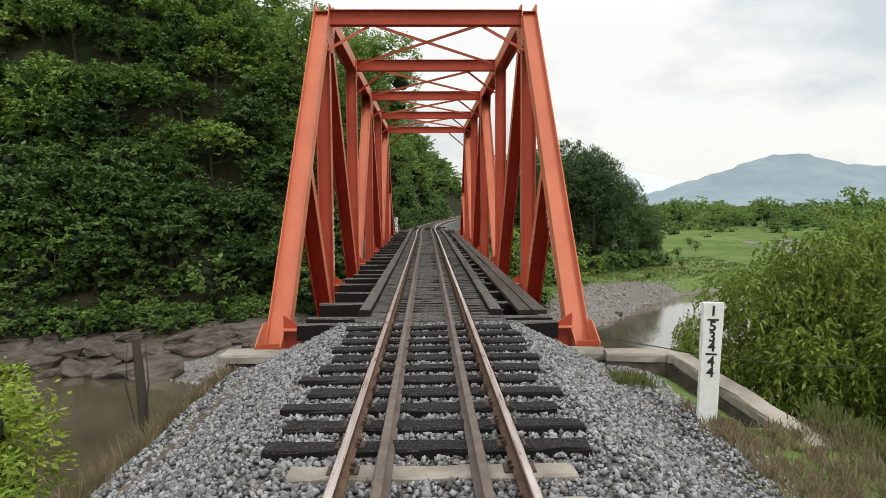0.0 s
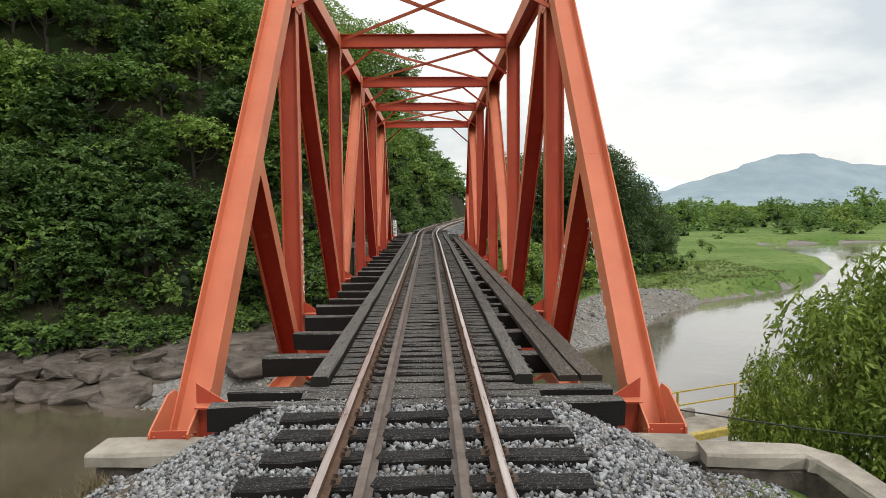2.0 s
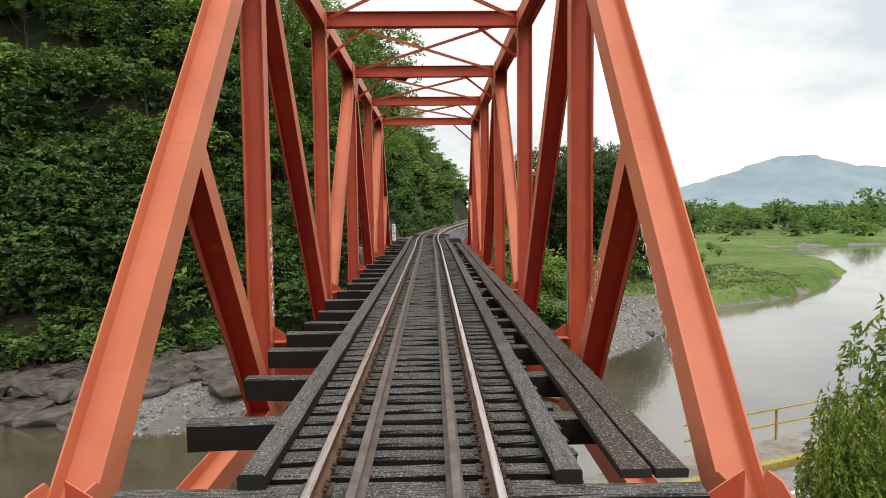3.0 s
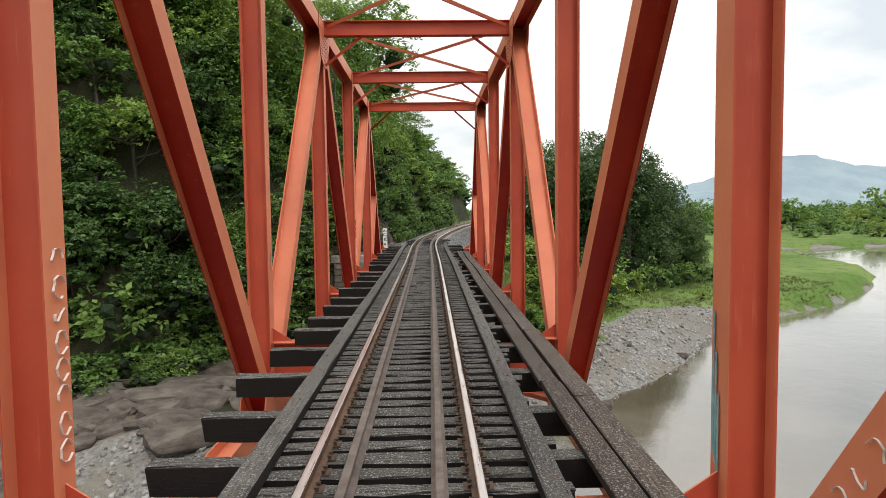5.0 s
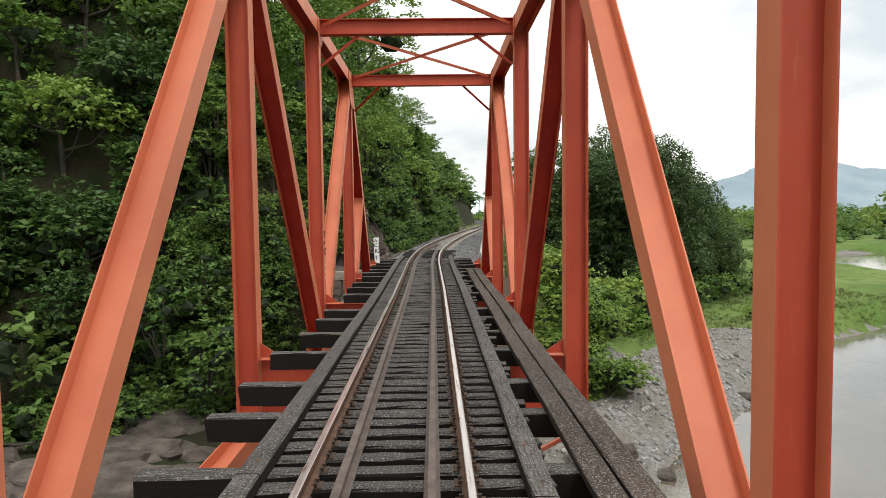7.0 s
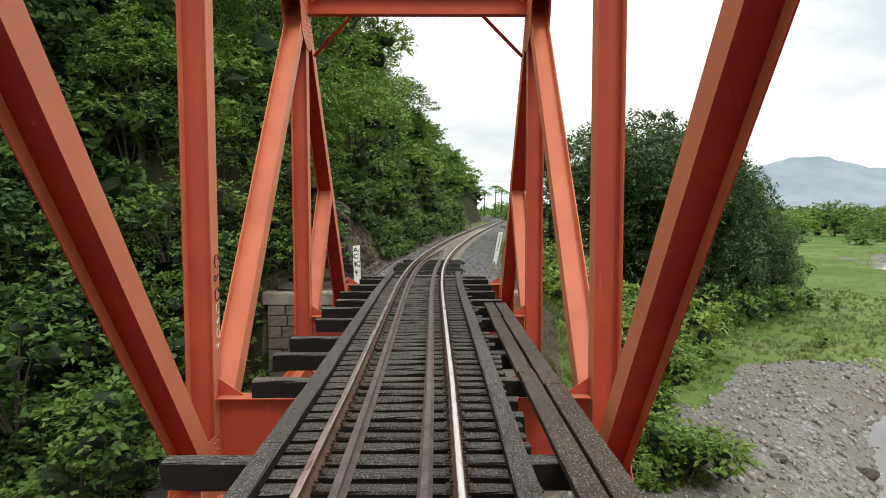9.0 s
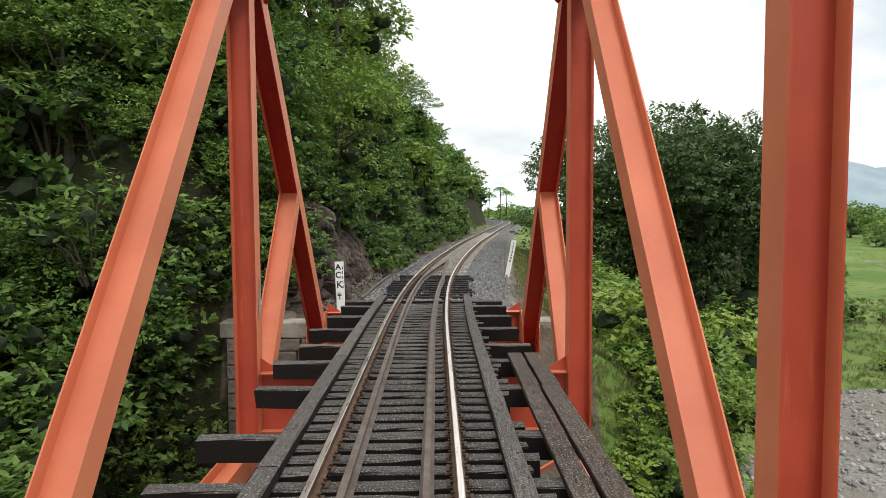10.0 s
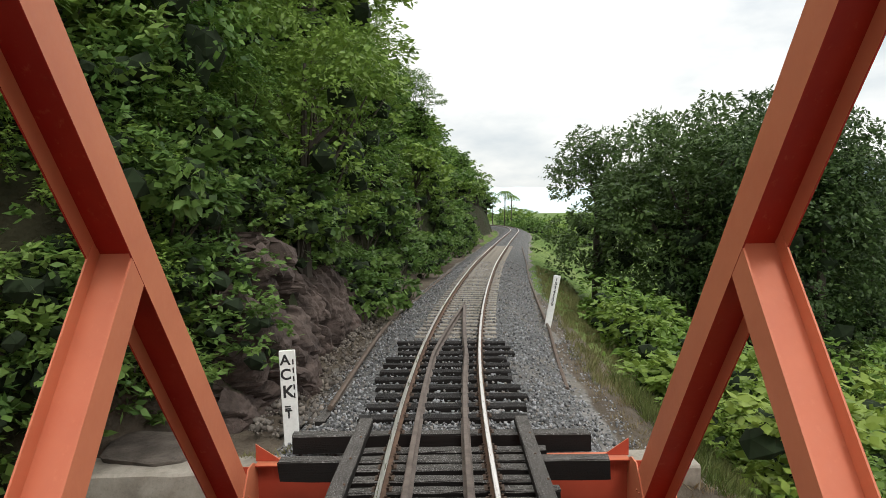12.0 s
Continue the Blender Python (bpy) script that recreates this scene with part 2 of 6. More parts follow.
MASON = make_rock("masonry_stone", (0.14, 0.115, 0.095), (0.26, 0.225, 0.19), 3.0)
RUBBLE = make_rock("dark_rubble_stone", (0.050, 0.042, 0.035), (0.150, 0.126, 0.104), 4.0)
CONCRETE = make_concrete()
BARK = make_bark()
# Near-black green for the added cores; it stands in for shade among leaves.
LEAF_SHADE = plain("leaf_shade_core", (0.016, 0.030, 0.009), 1.0, 0.4, 3.0)
GROUND = make_ground()
WATER = make_water()
LEAF_HILL = make_leaves("hill_leaves", (0.044, 0.098, 0.022), (0.155, 0.270, 0.055), (0.240, 0.345, 0.066))
# Hill leaves in a darker tone, which paints the low slope's shade.
LEAF_HILL_SHADE = make_leaves("shaded_hill_leaves", (0.030, 0.068, 0.020), (0.092, 0.165, 0.044), (0.130, 0.210, 0.052))
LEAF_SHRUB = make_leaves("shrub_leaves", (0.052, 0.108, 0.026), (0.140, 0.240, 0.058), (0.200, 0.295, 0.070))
LEAF_DARK = make_leaves("dark_leaves", (0.030, 0.058, 0.020), (0.088, 0.145, 0.045), (0.115, 0.175, 0.052))
LEAF_BUSH = make_leaves("bush_leaves", (0.080, 0.150, 0.026), (0.185, 0.295, 0.056), (0.260, 0.335, 0.062))
LEAF_WILLOW = make_leaves("willow_leaves", (0.100, 0.158, 0.026), (0.225, 0.305, 0.054), (0.290, 0.350, 0.066))
LEAF_FRESH = make_leaves("fresh_leaves", (0.140, 0.220, 0.026), (0.300, 0.400, 0.052), (0.380, 0.460, 0.068))
GRASS = make_leaves("grass_blades", (0.060, 0.090, 0.022), (0.150, 0.185, 0.055), (0.22, 0.20, 0.09))
DRY = make_leaves("dry_grass", (0.16, 0.125, 0.075), (0.30, 0.25, 0.15), (0.24, 0.19, 0.12))
WHITE = plain("white_post_paint", (0.80, 0.80, 0.77), 0.6, 0.12, 12)
BLACK = plain("black_lettering", (0.02, 0.02, 0.02), 0.7)
YELLOW = plain("yellow_kerb_paint", (0.46, 0.35, 0.07), 0.7, 0.4)
RUSTDARK = plain("dark_rusty_plate", (0.085, 0.052, 0.034), 0.85, 0.5, 20)
RUSTPIPE = plain("rusty_pipe", (0.14, 0.10, 0.075), 0.7, 0.4, metal=0.2)

# ---- mesh tools ----


def part(name, bm, mat, parent=None, label=""):
    """Links a bmesh as one mesh object under a thing or a part."""
    me = bpy.data.meshes.new(name)
    bm.to_mesh(me)
    bm.free()
    return link_mesh(name, me, mat, parent, label)


def link_mesh(name, me, mat, parent=None, label=""):
    ob = new(name, me)
    if mat and not me.materials:
        me.materials.append(mat)
    if parent:
        ob.parent = parent
    return tagged(ob, label)


def thing(name, label, category, group="", kind="", at=(0, 0, 0)):
    ob = new(name)
    ob.location = at
    ob.empty_display_size = 0.2
    return tagged(ob, label, category, group, kind)


def obox(bm, c, u, v, w, a, b, d):
    """A box at c with half sizes a, b, d along the unit vectors u, v, w."""
    c, u, v, w = Vector(c), Vector(u) * a, Vector(v) * b, Vector(w) * d
    p = [bm.verts.new(c + u * i + v * j + w * k) for i in (-1, 1) for j in (-1, 1) for k in (-1, 1)]
    for q in ((0, 1, 3, 2), (4, 6, 7, 5), (0, 4, 5, 1), (2, 3, 7, 6), (0, 2, 6, 4), (1, 5, 7, 3)):
        bm.faces.new([p[i] for i in q])
    return p


def box(bm, x0, x1, y0, y1, z0, z1):
    return obox(bm, ((x0 + x1) / 2, (y0 + y1) / 2, (z0 + z1) / 2), (1, 0, 0), (0, 1, 0), (0, 0, 1), (x1 - x0) / 2, (y1 - y0) / 2, (z1 - z0) / 2)


def finish(bm, width=0.0):
    bmesh.ops.recalc_face_normals(bm, faces=bm.faces)
    if width:
        bmesh.ops.bevel(bm, geom=bm.edges[:], offset=width, segments=1, affect="EDGES", profile=0.5)
    return bm


def bar(bm, p0, p1, a, b, up=(0, 0, 1)):
    """A straight bar of half sizes a and b between two points."""
    p0, p1 = Vector(p0), Vector(p1)
    w = (p1 - p0).normalized()
    u = w.cross(Vector(up))
    u = u.normalized() if u.length > 1e-4 else Vector((1, 0, 0))
    v = u.cross(w)
    obox(bm, (p0 + p1) / 2, u, v, w, a, b, (p1 - p0).length / 2)


def mesh_from(name, verts, faces, smooth=False):
    me = bpy.data.meshes.new(name)
    me.from_pydata([tuple(v) for v in verts], [], [tuple(f) for f in faces])
    me.update()
    if smooth:
        me.polygons.foreach_set("use_smooth", [True] * len(me.polygons))
    return me


def tube(bm, pts, radii, sides=7):
    """A tapered tube through points."""
    rings = []
    for i, p in enumerate(pts):
        d = (Vector(pts[min(i + 1, len(pts) - 1)]) - Vector(pts[max(i - 1, 0)])).normalized()
        u = d.cross(Vector((0.31, 0.95, 0.05))).normalized()
        v = d.cross(u)
        rings.append([bm.verts.new(Vector(p) + (u * math.cos(2 * math.pi * k / sides) + v * math.sin(2 * math.pi * k / sides)) * radii[i]) for k in range(sides)])
    for r0, r1 in zip(rings, rings[1:]):
        for k in range(sides):
            bm.faces.new((r0[k], r0[(k + 1) % sides], r1[(k + 1) % sides], r1[k]))
    bm.faces.new(rings[-1])
    bm.faces.new(rings[0][::-1])


# ---- plan ----
PANEL = 7.727
NODES, SPAN = [PANEL * k for k in range(7)], PANEL * 6
WATER_Z = -8.33
# SITE stretches the valley's plan, drawn for other camera poses, to this camera's view.
SX, SY, SZ, BY, BZ = 1.10, 1.115, 1.10, -0.20, -0.08
SITE = Matrix.Translation((0, BY, BZ)) @ Matrix.Diagonal((SX, SY, SZ, 1))


def spot(x, y):
    return SX * x, SY * y + BY


TRACK = [(-60, 0.0), (-20, 0.0), (0, 0.0), (20, 0.0), (36, 0.0), (42, 0.0), (45.1, 0.10), (47.7, 0.28), (51.6, 0.59), (58.2, 1.22), (71.7, 2.77), (100, 6.75), (138, 12.4), (158, 14.3), (176, 14.0), (196, 10.5), (225, 1.0), (260, -14.0)]
TY, TX = np.array([p[0] for p in TRACK]) * SY + BY, np.array([p[1] for p in TRACK]) * SX
FINE_Y = np.linspace(-60, 260, 641)
FINE_X = np.interp(FINE_Y, TY, TX)
for _ in range(3):
    FINE_X[8:-8] = np.convolve(FINE_X, np.ones(17) / 17, "same")[8:-8]


# shifted a little west at the bridge's far end to fit the camera's view
FINE_X -= 0.088 * np.clip((FINE_Y - 30) / 12, 0, 1)


def track_x(y):
    return np.interp(y, FINE_Y, FINE_X)


def smooth(a, b, x):
    t = np.clip((x - a) / (b - a), 0, 1)
    return t * t * (3 - 2 * t)


def wave(x, y, s, seed=0.0):
    """A cheap smooth variation, about -1 to 1."""
    return (np.sin(x * s + 1.3 * seed) * np.cos(y * s * 0.83 + seed) + 0.6 * np.sin(x * s * 1.9 + y * s * 1.1 + 2.1 * seed) + 0.4 * np.cos(x * s * 3.7 - y * s * 3.1 + seed)) / 2.0


# The hill's toe, and the river's two banks, as lines y of x or x of y.
def toe_y(x):
    """The hill's foot across the river, for x west of the track."""
    return np.interp(x / SX, [-200, -60, -26, -16, -9, -5.6, -3.9], [20, 24, 28.0, 32.0, 38.0, 43.0, 44.5]) * SY + BY


def hill_depth(x, y):
    """How far a place lies inside the hill (negative: outside)."""
    a = (y - toe_y(x)) * 0.82
    b = (track_x(y) - 4.4 - 0.5 * np.sin(y * 0.32)) - x
    return np.minimum(a, b)


def far_bank_y(x):
    return np.interp(x / SX, [-200, -60, -26, -18, -12, -6, 0, 8.4, 15.6, 20.4, 27, 38, 50, 60, 63, 75, 140], [10, 17, 23.0, 22.0, 20.0, 20.0, 22.5, 29.5, 38.5, 46.4, 53.6, 60.5, 72, 86, 108, 138, 150]) * SY + BY


def near_bank_y(x):
    return np.interp(x / SX, [-200, -30, -14, -7, 5, 9, 16, 40, 90, 200], [-10, -2, 4.5, 9.0, 12.5, 14.5, 17.0, 27.0, 46, 90]) * SY + BY


def gravel_reach(x):
    """How far the gravel reaches from the far bank's line."""
    return np.interp(x, [-17, -12, 10, 18, 23, 28, 34], [3.0, 7.5, 14.0, 13.5, 6.8, 3.0, 1.2])


def height(x, y):
    x, y = np.asarray(x, float), np.asarray(y, float)
    far = smooth(-1.5, np.interp(x, [10, 26], [9.0, 3.0]), y - far_bank_y(x))
    near = smooth(-1.5, 6.0, near_bank_y(x) - y)
    h = -9.2 + 2.42 * np.maximum(far, near) + 0.22 * wave(x, y, 0.35, 1) + 0.10 * wave(x, y, 1.2, 2)
    # the approach embankments, before and after the bridge
    tx = np.abs(x - track_x(y))
    west = (x < track_x(y)) & (y > 20)
    crown = np.where(x > track_x(y), np.where(y < -3.3, 6.1, 4.7), np.where(y > 20, 6.6, 3.6))
    bank = -0.74 - np.clip(tx - 2.0, 0, 1.2) * 0.20 - np.clip(tx - 3.7, 0, 0.8) * np.where(west, 0.0, np.where(y < 0, 0.32, 0.5)) - np.clip(tx - crown, 0, 99) * 0.72
    ends = np.maximum(np.clip(y + 0.75, 0, 99), 0) * np.where(y < 20, 1, 0) + np.where(x < 0, 4.0 * np.clip(47.3 - y, 0, 99), np.clip(46.5 - y, 0, 99)) * np.where(y >= 20, 1, 0)
    bank = bank - ends * 1.5
    h = np.maximum(h, bank + 0.08 * wave(x, y, 1.1, 3))
    # the hill
    d = hill_depth(x, y)
    foot = np.where(y < 45.5, -7.35, h)
    cut = np.where(y < 45.5, 1.5, 2.9)
    rise = foot + cut * smooth(0, 1.6, d) + np.clip(d - 0.8, 0, 26) * 1.42 + np.clip(d - 26, 0, 200) * 0.35 + 0.5 * wave(x, y, 0.5, 4)
    rise = np.minimum(rise, 46 + 3 * wave(x, y, 0.05, 5))
    return np.where(d > 0, np.maximum(h, rise), h)


def axis(parts):
    out = [np.arange(a, b, s) for a, b, s in parts]
    return np.concatenate(out + [[parts[-1][1]]])


def build_ground():
    xs = axis([(-3200, -400, 200), (-400, -100, 20), (-100, -40, 3), (-40, 34, 0.6), (34, 110, 2.5), (110, 400, 20), (400, 3200, 200)])
    ys = axis([(-600, -60, 60), (-60, -14, 3), (-14, 74, 0.6), (74, 180, 2.5), (180, 400, 15), (400, 4200, 200)])
    X, Y = np.meshgrid(xs, ys)
    Z = height(X, Y)
    nx, ny = len(xs), len(ys)
    i = np.arange(nx * ny).reshape(ny, nx)
    faces = np.stack([i[:-1, :-1], i[:-1, 1:], i[1:, 1:], i[1:, :-1]], -1).reshape(-1, 4)
    me = mesh_from("ground", np.stack([X, Y, Z], -1).reshape(-1, 3).tolist(), faces.tolist(), True)
    d = hill_depth(X, Y)
    fb = Y - far_bank_y(X)
    tx = np.abs(X - track_x(Y))
    onbank = (tx < 3.2) & ((Y < 0) | (Y > 45.5))
    gravel = np.where((fb > -2) & (fb < gravel_reach(X) + 1.6 * wave(X, Y, 0.2, 6)) | onbank, 1.0, 0.0)
    grass = np.where((fb > gravel_reach(X) - 0.6 + 1.6 * wave(X, Y, 0.2, 6)) & (d < 0) & (X > 5.5) & ~onbank, 1.0, 0.0)
    grass = np.where((tx > 3.6) & (Y < 4) & (Z > -7.9), 0.75, grass)
    soil = np.where((d > 0.4) | ((X < -4) & (fb > 9.0 + 1.5 * wave(X, Y, 0.3, 9)) & (Y < 46.6)), 1.0, 0.0)
    col = np.stack([grass, gravel, soil, np.ones_like(soil)], -1).reshape(-1)
    attr = me.color_attributes.new("zone", "FLOAT_COLOR", "POINT")
    attr.data.foreach_set("color", col.astype(np.float32))
    ob = link_mesh("ground", me, GROUND)
    return tagged(ob, "river valley ground of mud, gravel, grass and dark forest soil", "ground", kind="structure")


build_ground()


def build_water():
    xs, ys = np.linspace(-160, 240, 81), np.linspace(-60, 240, 61)
    X, Y = np.meshgrid(xs, ys)
    i = np.arange(X.size).reshape(X.shape)
    faces = np.stack([i[:-1, :-1], i[:-1, 1:], i[1:, 1:], i[1:, :-1]], -1).reshape(-1, 4)
    me = mesh_from("water", np.stack([X, Y, np.full_like(X, WATER_Z)], -1).reshape(-1, 3).tolist(), faces.tolist(), True)
    tagged(link_mesh("water", me, WATER), "shallow muddy brown river water reflecting a white sky", "water", kind="structure")


build_water()


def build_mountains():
    """Far ridges; the blue haze of distance is put into their colours."""
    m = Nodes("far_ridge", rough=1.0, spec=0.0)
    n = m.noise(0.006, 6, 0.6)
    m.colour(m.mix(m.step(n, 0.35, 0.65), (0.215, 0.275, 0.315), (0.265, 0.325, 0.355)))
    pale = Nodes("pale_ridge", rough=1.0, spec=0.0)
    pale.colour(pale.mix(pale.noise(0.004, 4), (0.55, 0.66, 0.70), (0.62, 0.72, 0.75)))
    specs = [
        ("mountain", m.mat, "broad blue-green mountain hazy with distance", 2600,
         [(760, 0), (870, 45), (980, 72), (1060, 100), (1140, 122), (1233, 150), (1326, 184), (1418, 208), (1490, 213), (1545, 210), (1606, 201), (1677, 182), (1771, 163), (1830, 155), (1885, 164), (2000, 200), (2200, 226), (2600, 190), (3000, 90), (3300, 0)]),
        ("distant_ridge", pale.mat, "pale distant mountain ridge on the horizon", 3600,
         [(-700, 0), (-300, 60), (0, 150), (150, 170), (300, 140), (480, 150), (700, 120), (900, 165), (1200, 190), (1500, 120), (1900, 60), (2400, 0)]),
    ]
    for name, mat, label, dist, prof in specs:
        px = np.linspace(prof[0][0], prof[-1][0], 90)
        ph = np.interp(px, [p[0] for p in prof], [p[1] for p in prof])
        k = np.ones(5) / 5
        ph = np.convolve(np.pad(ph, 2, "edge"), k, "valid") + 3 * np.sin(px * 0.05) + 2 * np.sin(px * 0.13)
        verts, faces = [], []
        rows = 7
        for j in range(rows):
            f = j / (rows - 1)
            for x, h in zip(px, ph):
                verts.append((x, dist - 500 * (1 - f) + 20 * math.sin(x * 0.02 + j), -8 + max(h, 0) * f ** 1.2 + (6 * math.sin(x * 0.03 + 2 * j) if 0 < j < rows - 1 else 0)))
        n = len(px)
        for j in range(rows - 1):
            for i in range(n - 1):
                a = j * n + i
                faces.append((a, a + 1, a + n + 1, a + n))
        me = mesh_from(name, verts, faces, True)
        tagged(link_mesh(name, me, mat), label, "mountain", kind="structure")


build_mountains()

# ---- the truss bridge ----
XI, XO = 3.005, 3.473
ZB, ZT = -2.0, 8.13
bridge = thing("truss_bridge", "orange-painted riveted steel through-truss railway bridge on stone abutments", "bridge")
EX = Vector((1, 0, 0))


INSET = {"end_post": 0.0, "top_chord": 0.003, "bottom_chord": 0.003, "diagonal": 0.007, "hanger": 0.011, "sub_strut": 0.005}


def extrude_loop(bm, rings):
    """Skins closed loops of points, one after another, and caps the ends."""
    rings = [[bm.verts.new(p) for p in q] for q in rings]
    n = len(rings[0])
    for f, g in zip(rings, rings[1:]):
        for k in range(n):
            bm.faces.new((f[k], f[(k + 1) % n], g[(k + 1) % n], g[k]))
    bm.faces.new(rings[0][::-1])
    bm.faces.new(rings[-1])


def h_member(name, side, p0, p1, width=0.42, tf=0.02, tw=0.016):
    """A wide-flange member in one truss's plane, its flanges upright on the inner and outer side; p0, p1 are (y, z)."""
    bm = bmesh.new()
    a, b = Vector((0, *p0)), Vector((0, *p1))
    v = (b - a).normalized().cross(EX)
    xi, xo, hw, ht = XI + INSET[name], XO - INSET[name], width / 2, tw / 2
    loop = [(xi, -hw), (xi, hw), (xi + tf, hw), (xi + tf, ht), (xo - tf, ht), (xo - tf, hw), (xo, hw), (xo, -hw), (xo - tf, -hw), (xo - tf, -ht), (xi + tf, -ht), (xi + tf, -hw)]
    extrude_loop(bm, [[e + EX * side * x + v * o for x, o in loop] for e in (a, b)])
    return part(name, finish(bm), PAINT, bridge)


def rivets(bm, pts, n, r=0.014, h=0.012):
    """Low six-sided heads on points, standing out along n."""
    n = Vector(n)
    u = n.orthogonal().normalized()
    v = n.cross(u)
    for p in pts:
        base = [bm.verts.new(Vector(p) + (u * math.cos(k * math.pi / 3) + v * math.sin(k * math.pi / 3)) * r) for k in range(6)]
        top = [bm.verts.new(Vector(p) + n * h + (u * math.cos(k * math.pi / 3) + v * math.sin(k * math.pi / 3)) * r * 0.6) for k in range(6)]
        for k in range(6):
            bm.faces.new((base[k], base[(k + 1) % 6], top[(k + 1) % 6], top[k]))
        bm.faces.new(top)


def plate(name, side, outline, x, t, parent, bolts=()):
    """A flat gusset plate in a truss plane with its bolt heads; outline and bolts are (y, z)."""
    bm = bmesh.new()
    a = [bm.verts.new((side * x, y, z)) for y, z in outline]
    b = [bm.verts.new((side * (x - t), y, z)) for y, z in outline]
    n = len(a)
    bm.faces.new(a)
    bm.faces.new(b[::-1])
    for k in range(n):
        bm.faces.new((a[k], b[k], b[(k + 1) % n], a[(k + 1) % n]))
    ob = part(name, finish(bm), PAINT, parent)
    if bolts:
        bm = bmesh.new()
        rivets(bm, [(side * (x - t), y, z) for y, z in bolts], (-side, 0, 0), 0.019, 0.020)
        tagged(part("bolt_heads", bm, PAINT, ob), kind="stuff")
    return ob


def rows_along(p, q, n, offs):
    """Bolt places in rows along a line in (y, z)."""
    p, q = Vector(p), Vector(q)
    d = (q - p).normalized()
    s = Vector((-d.y, d.x))
    return [tuple(p + (q - p) * (i / (n - 1)) + s * o) for i in range(n) for o in offs]


FOOT0, TOP1 = (-0.08, ZB), (PANEL + 0.08, ZT)
KINK = (3.91, 3.14)


def flip(p):
    return (SPAN - p[0], p[1])


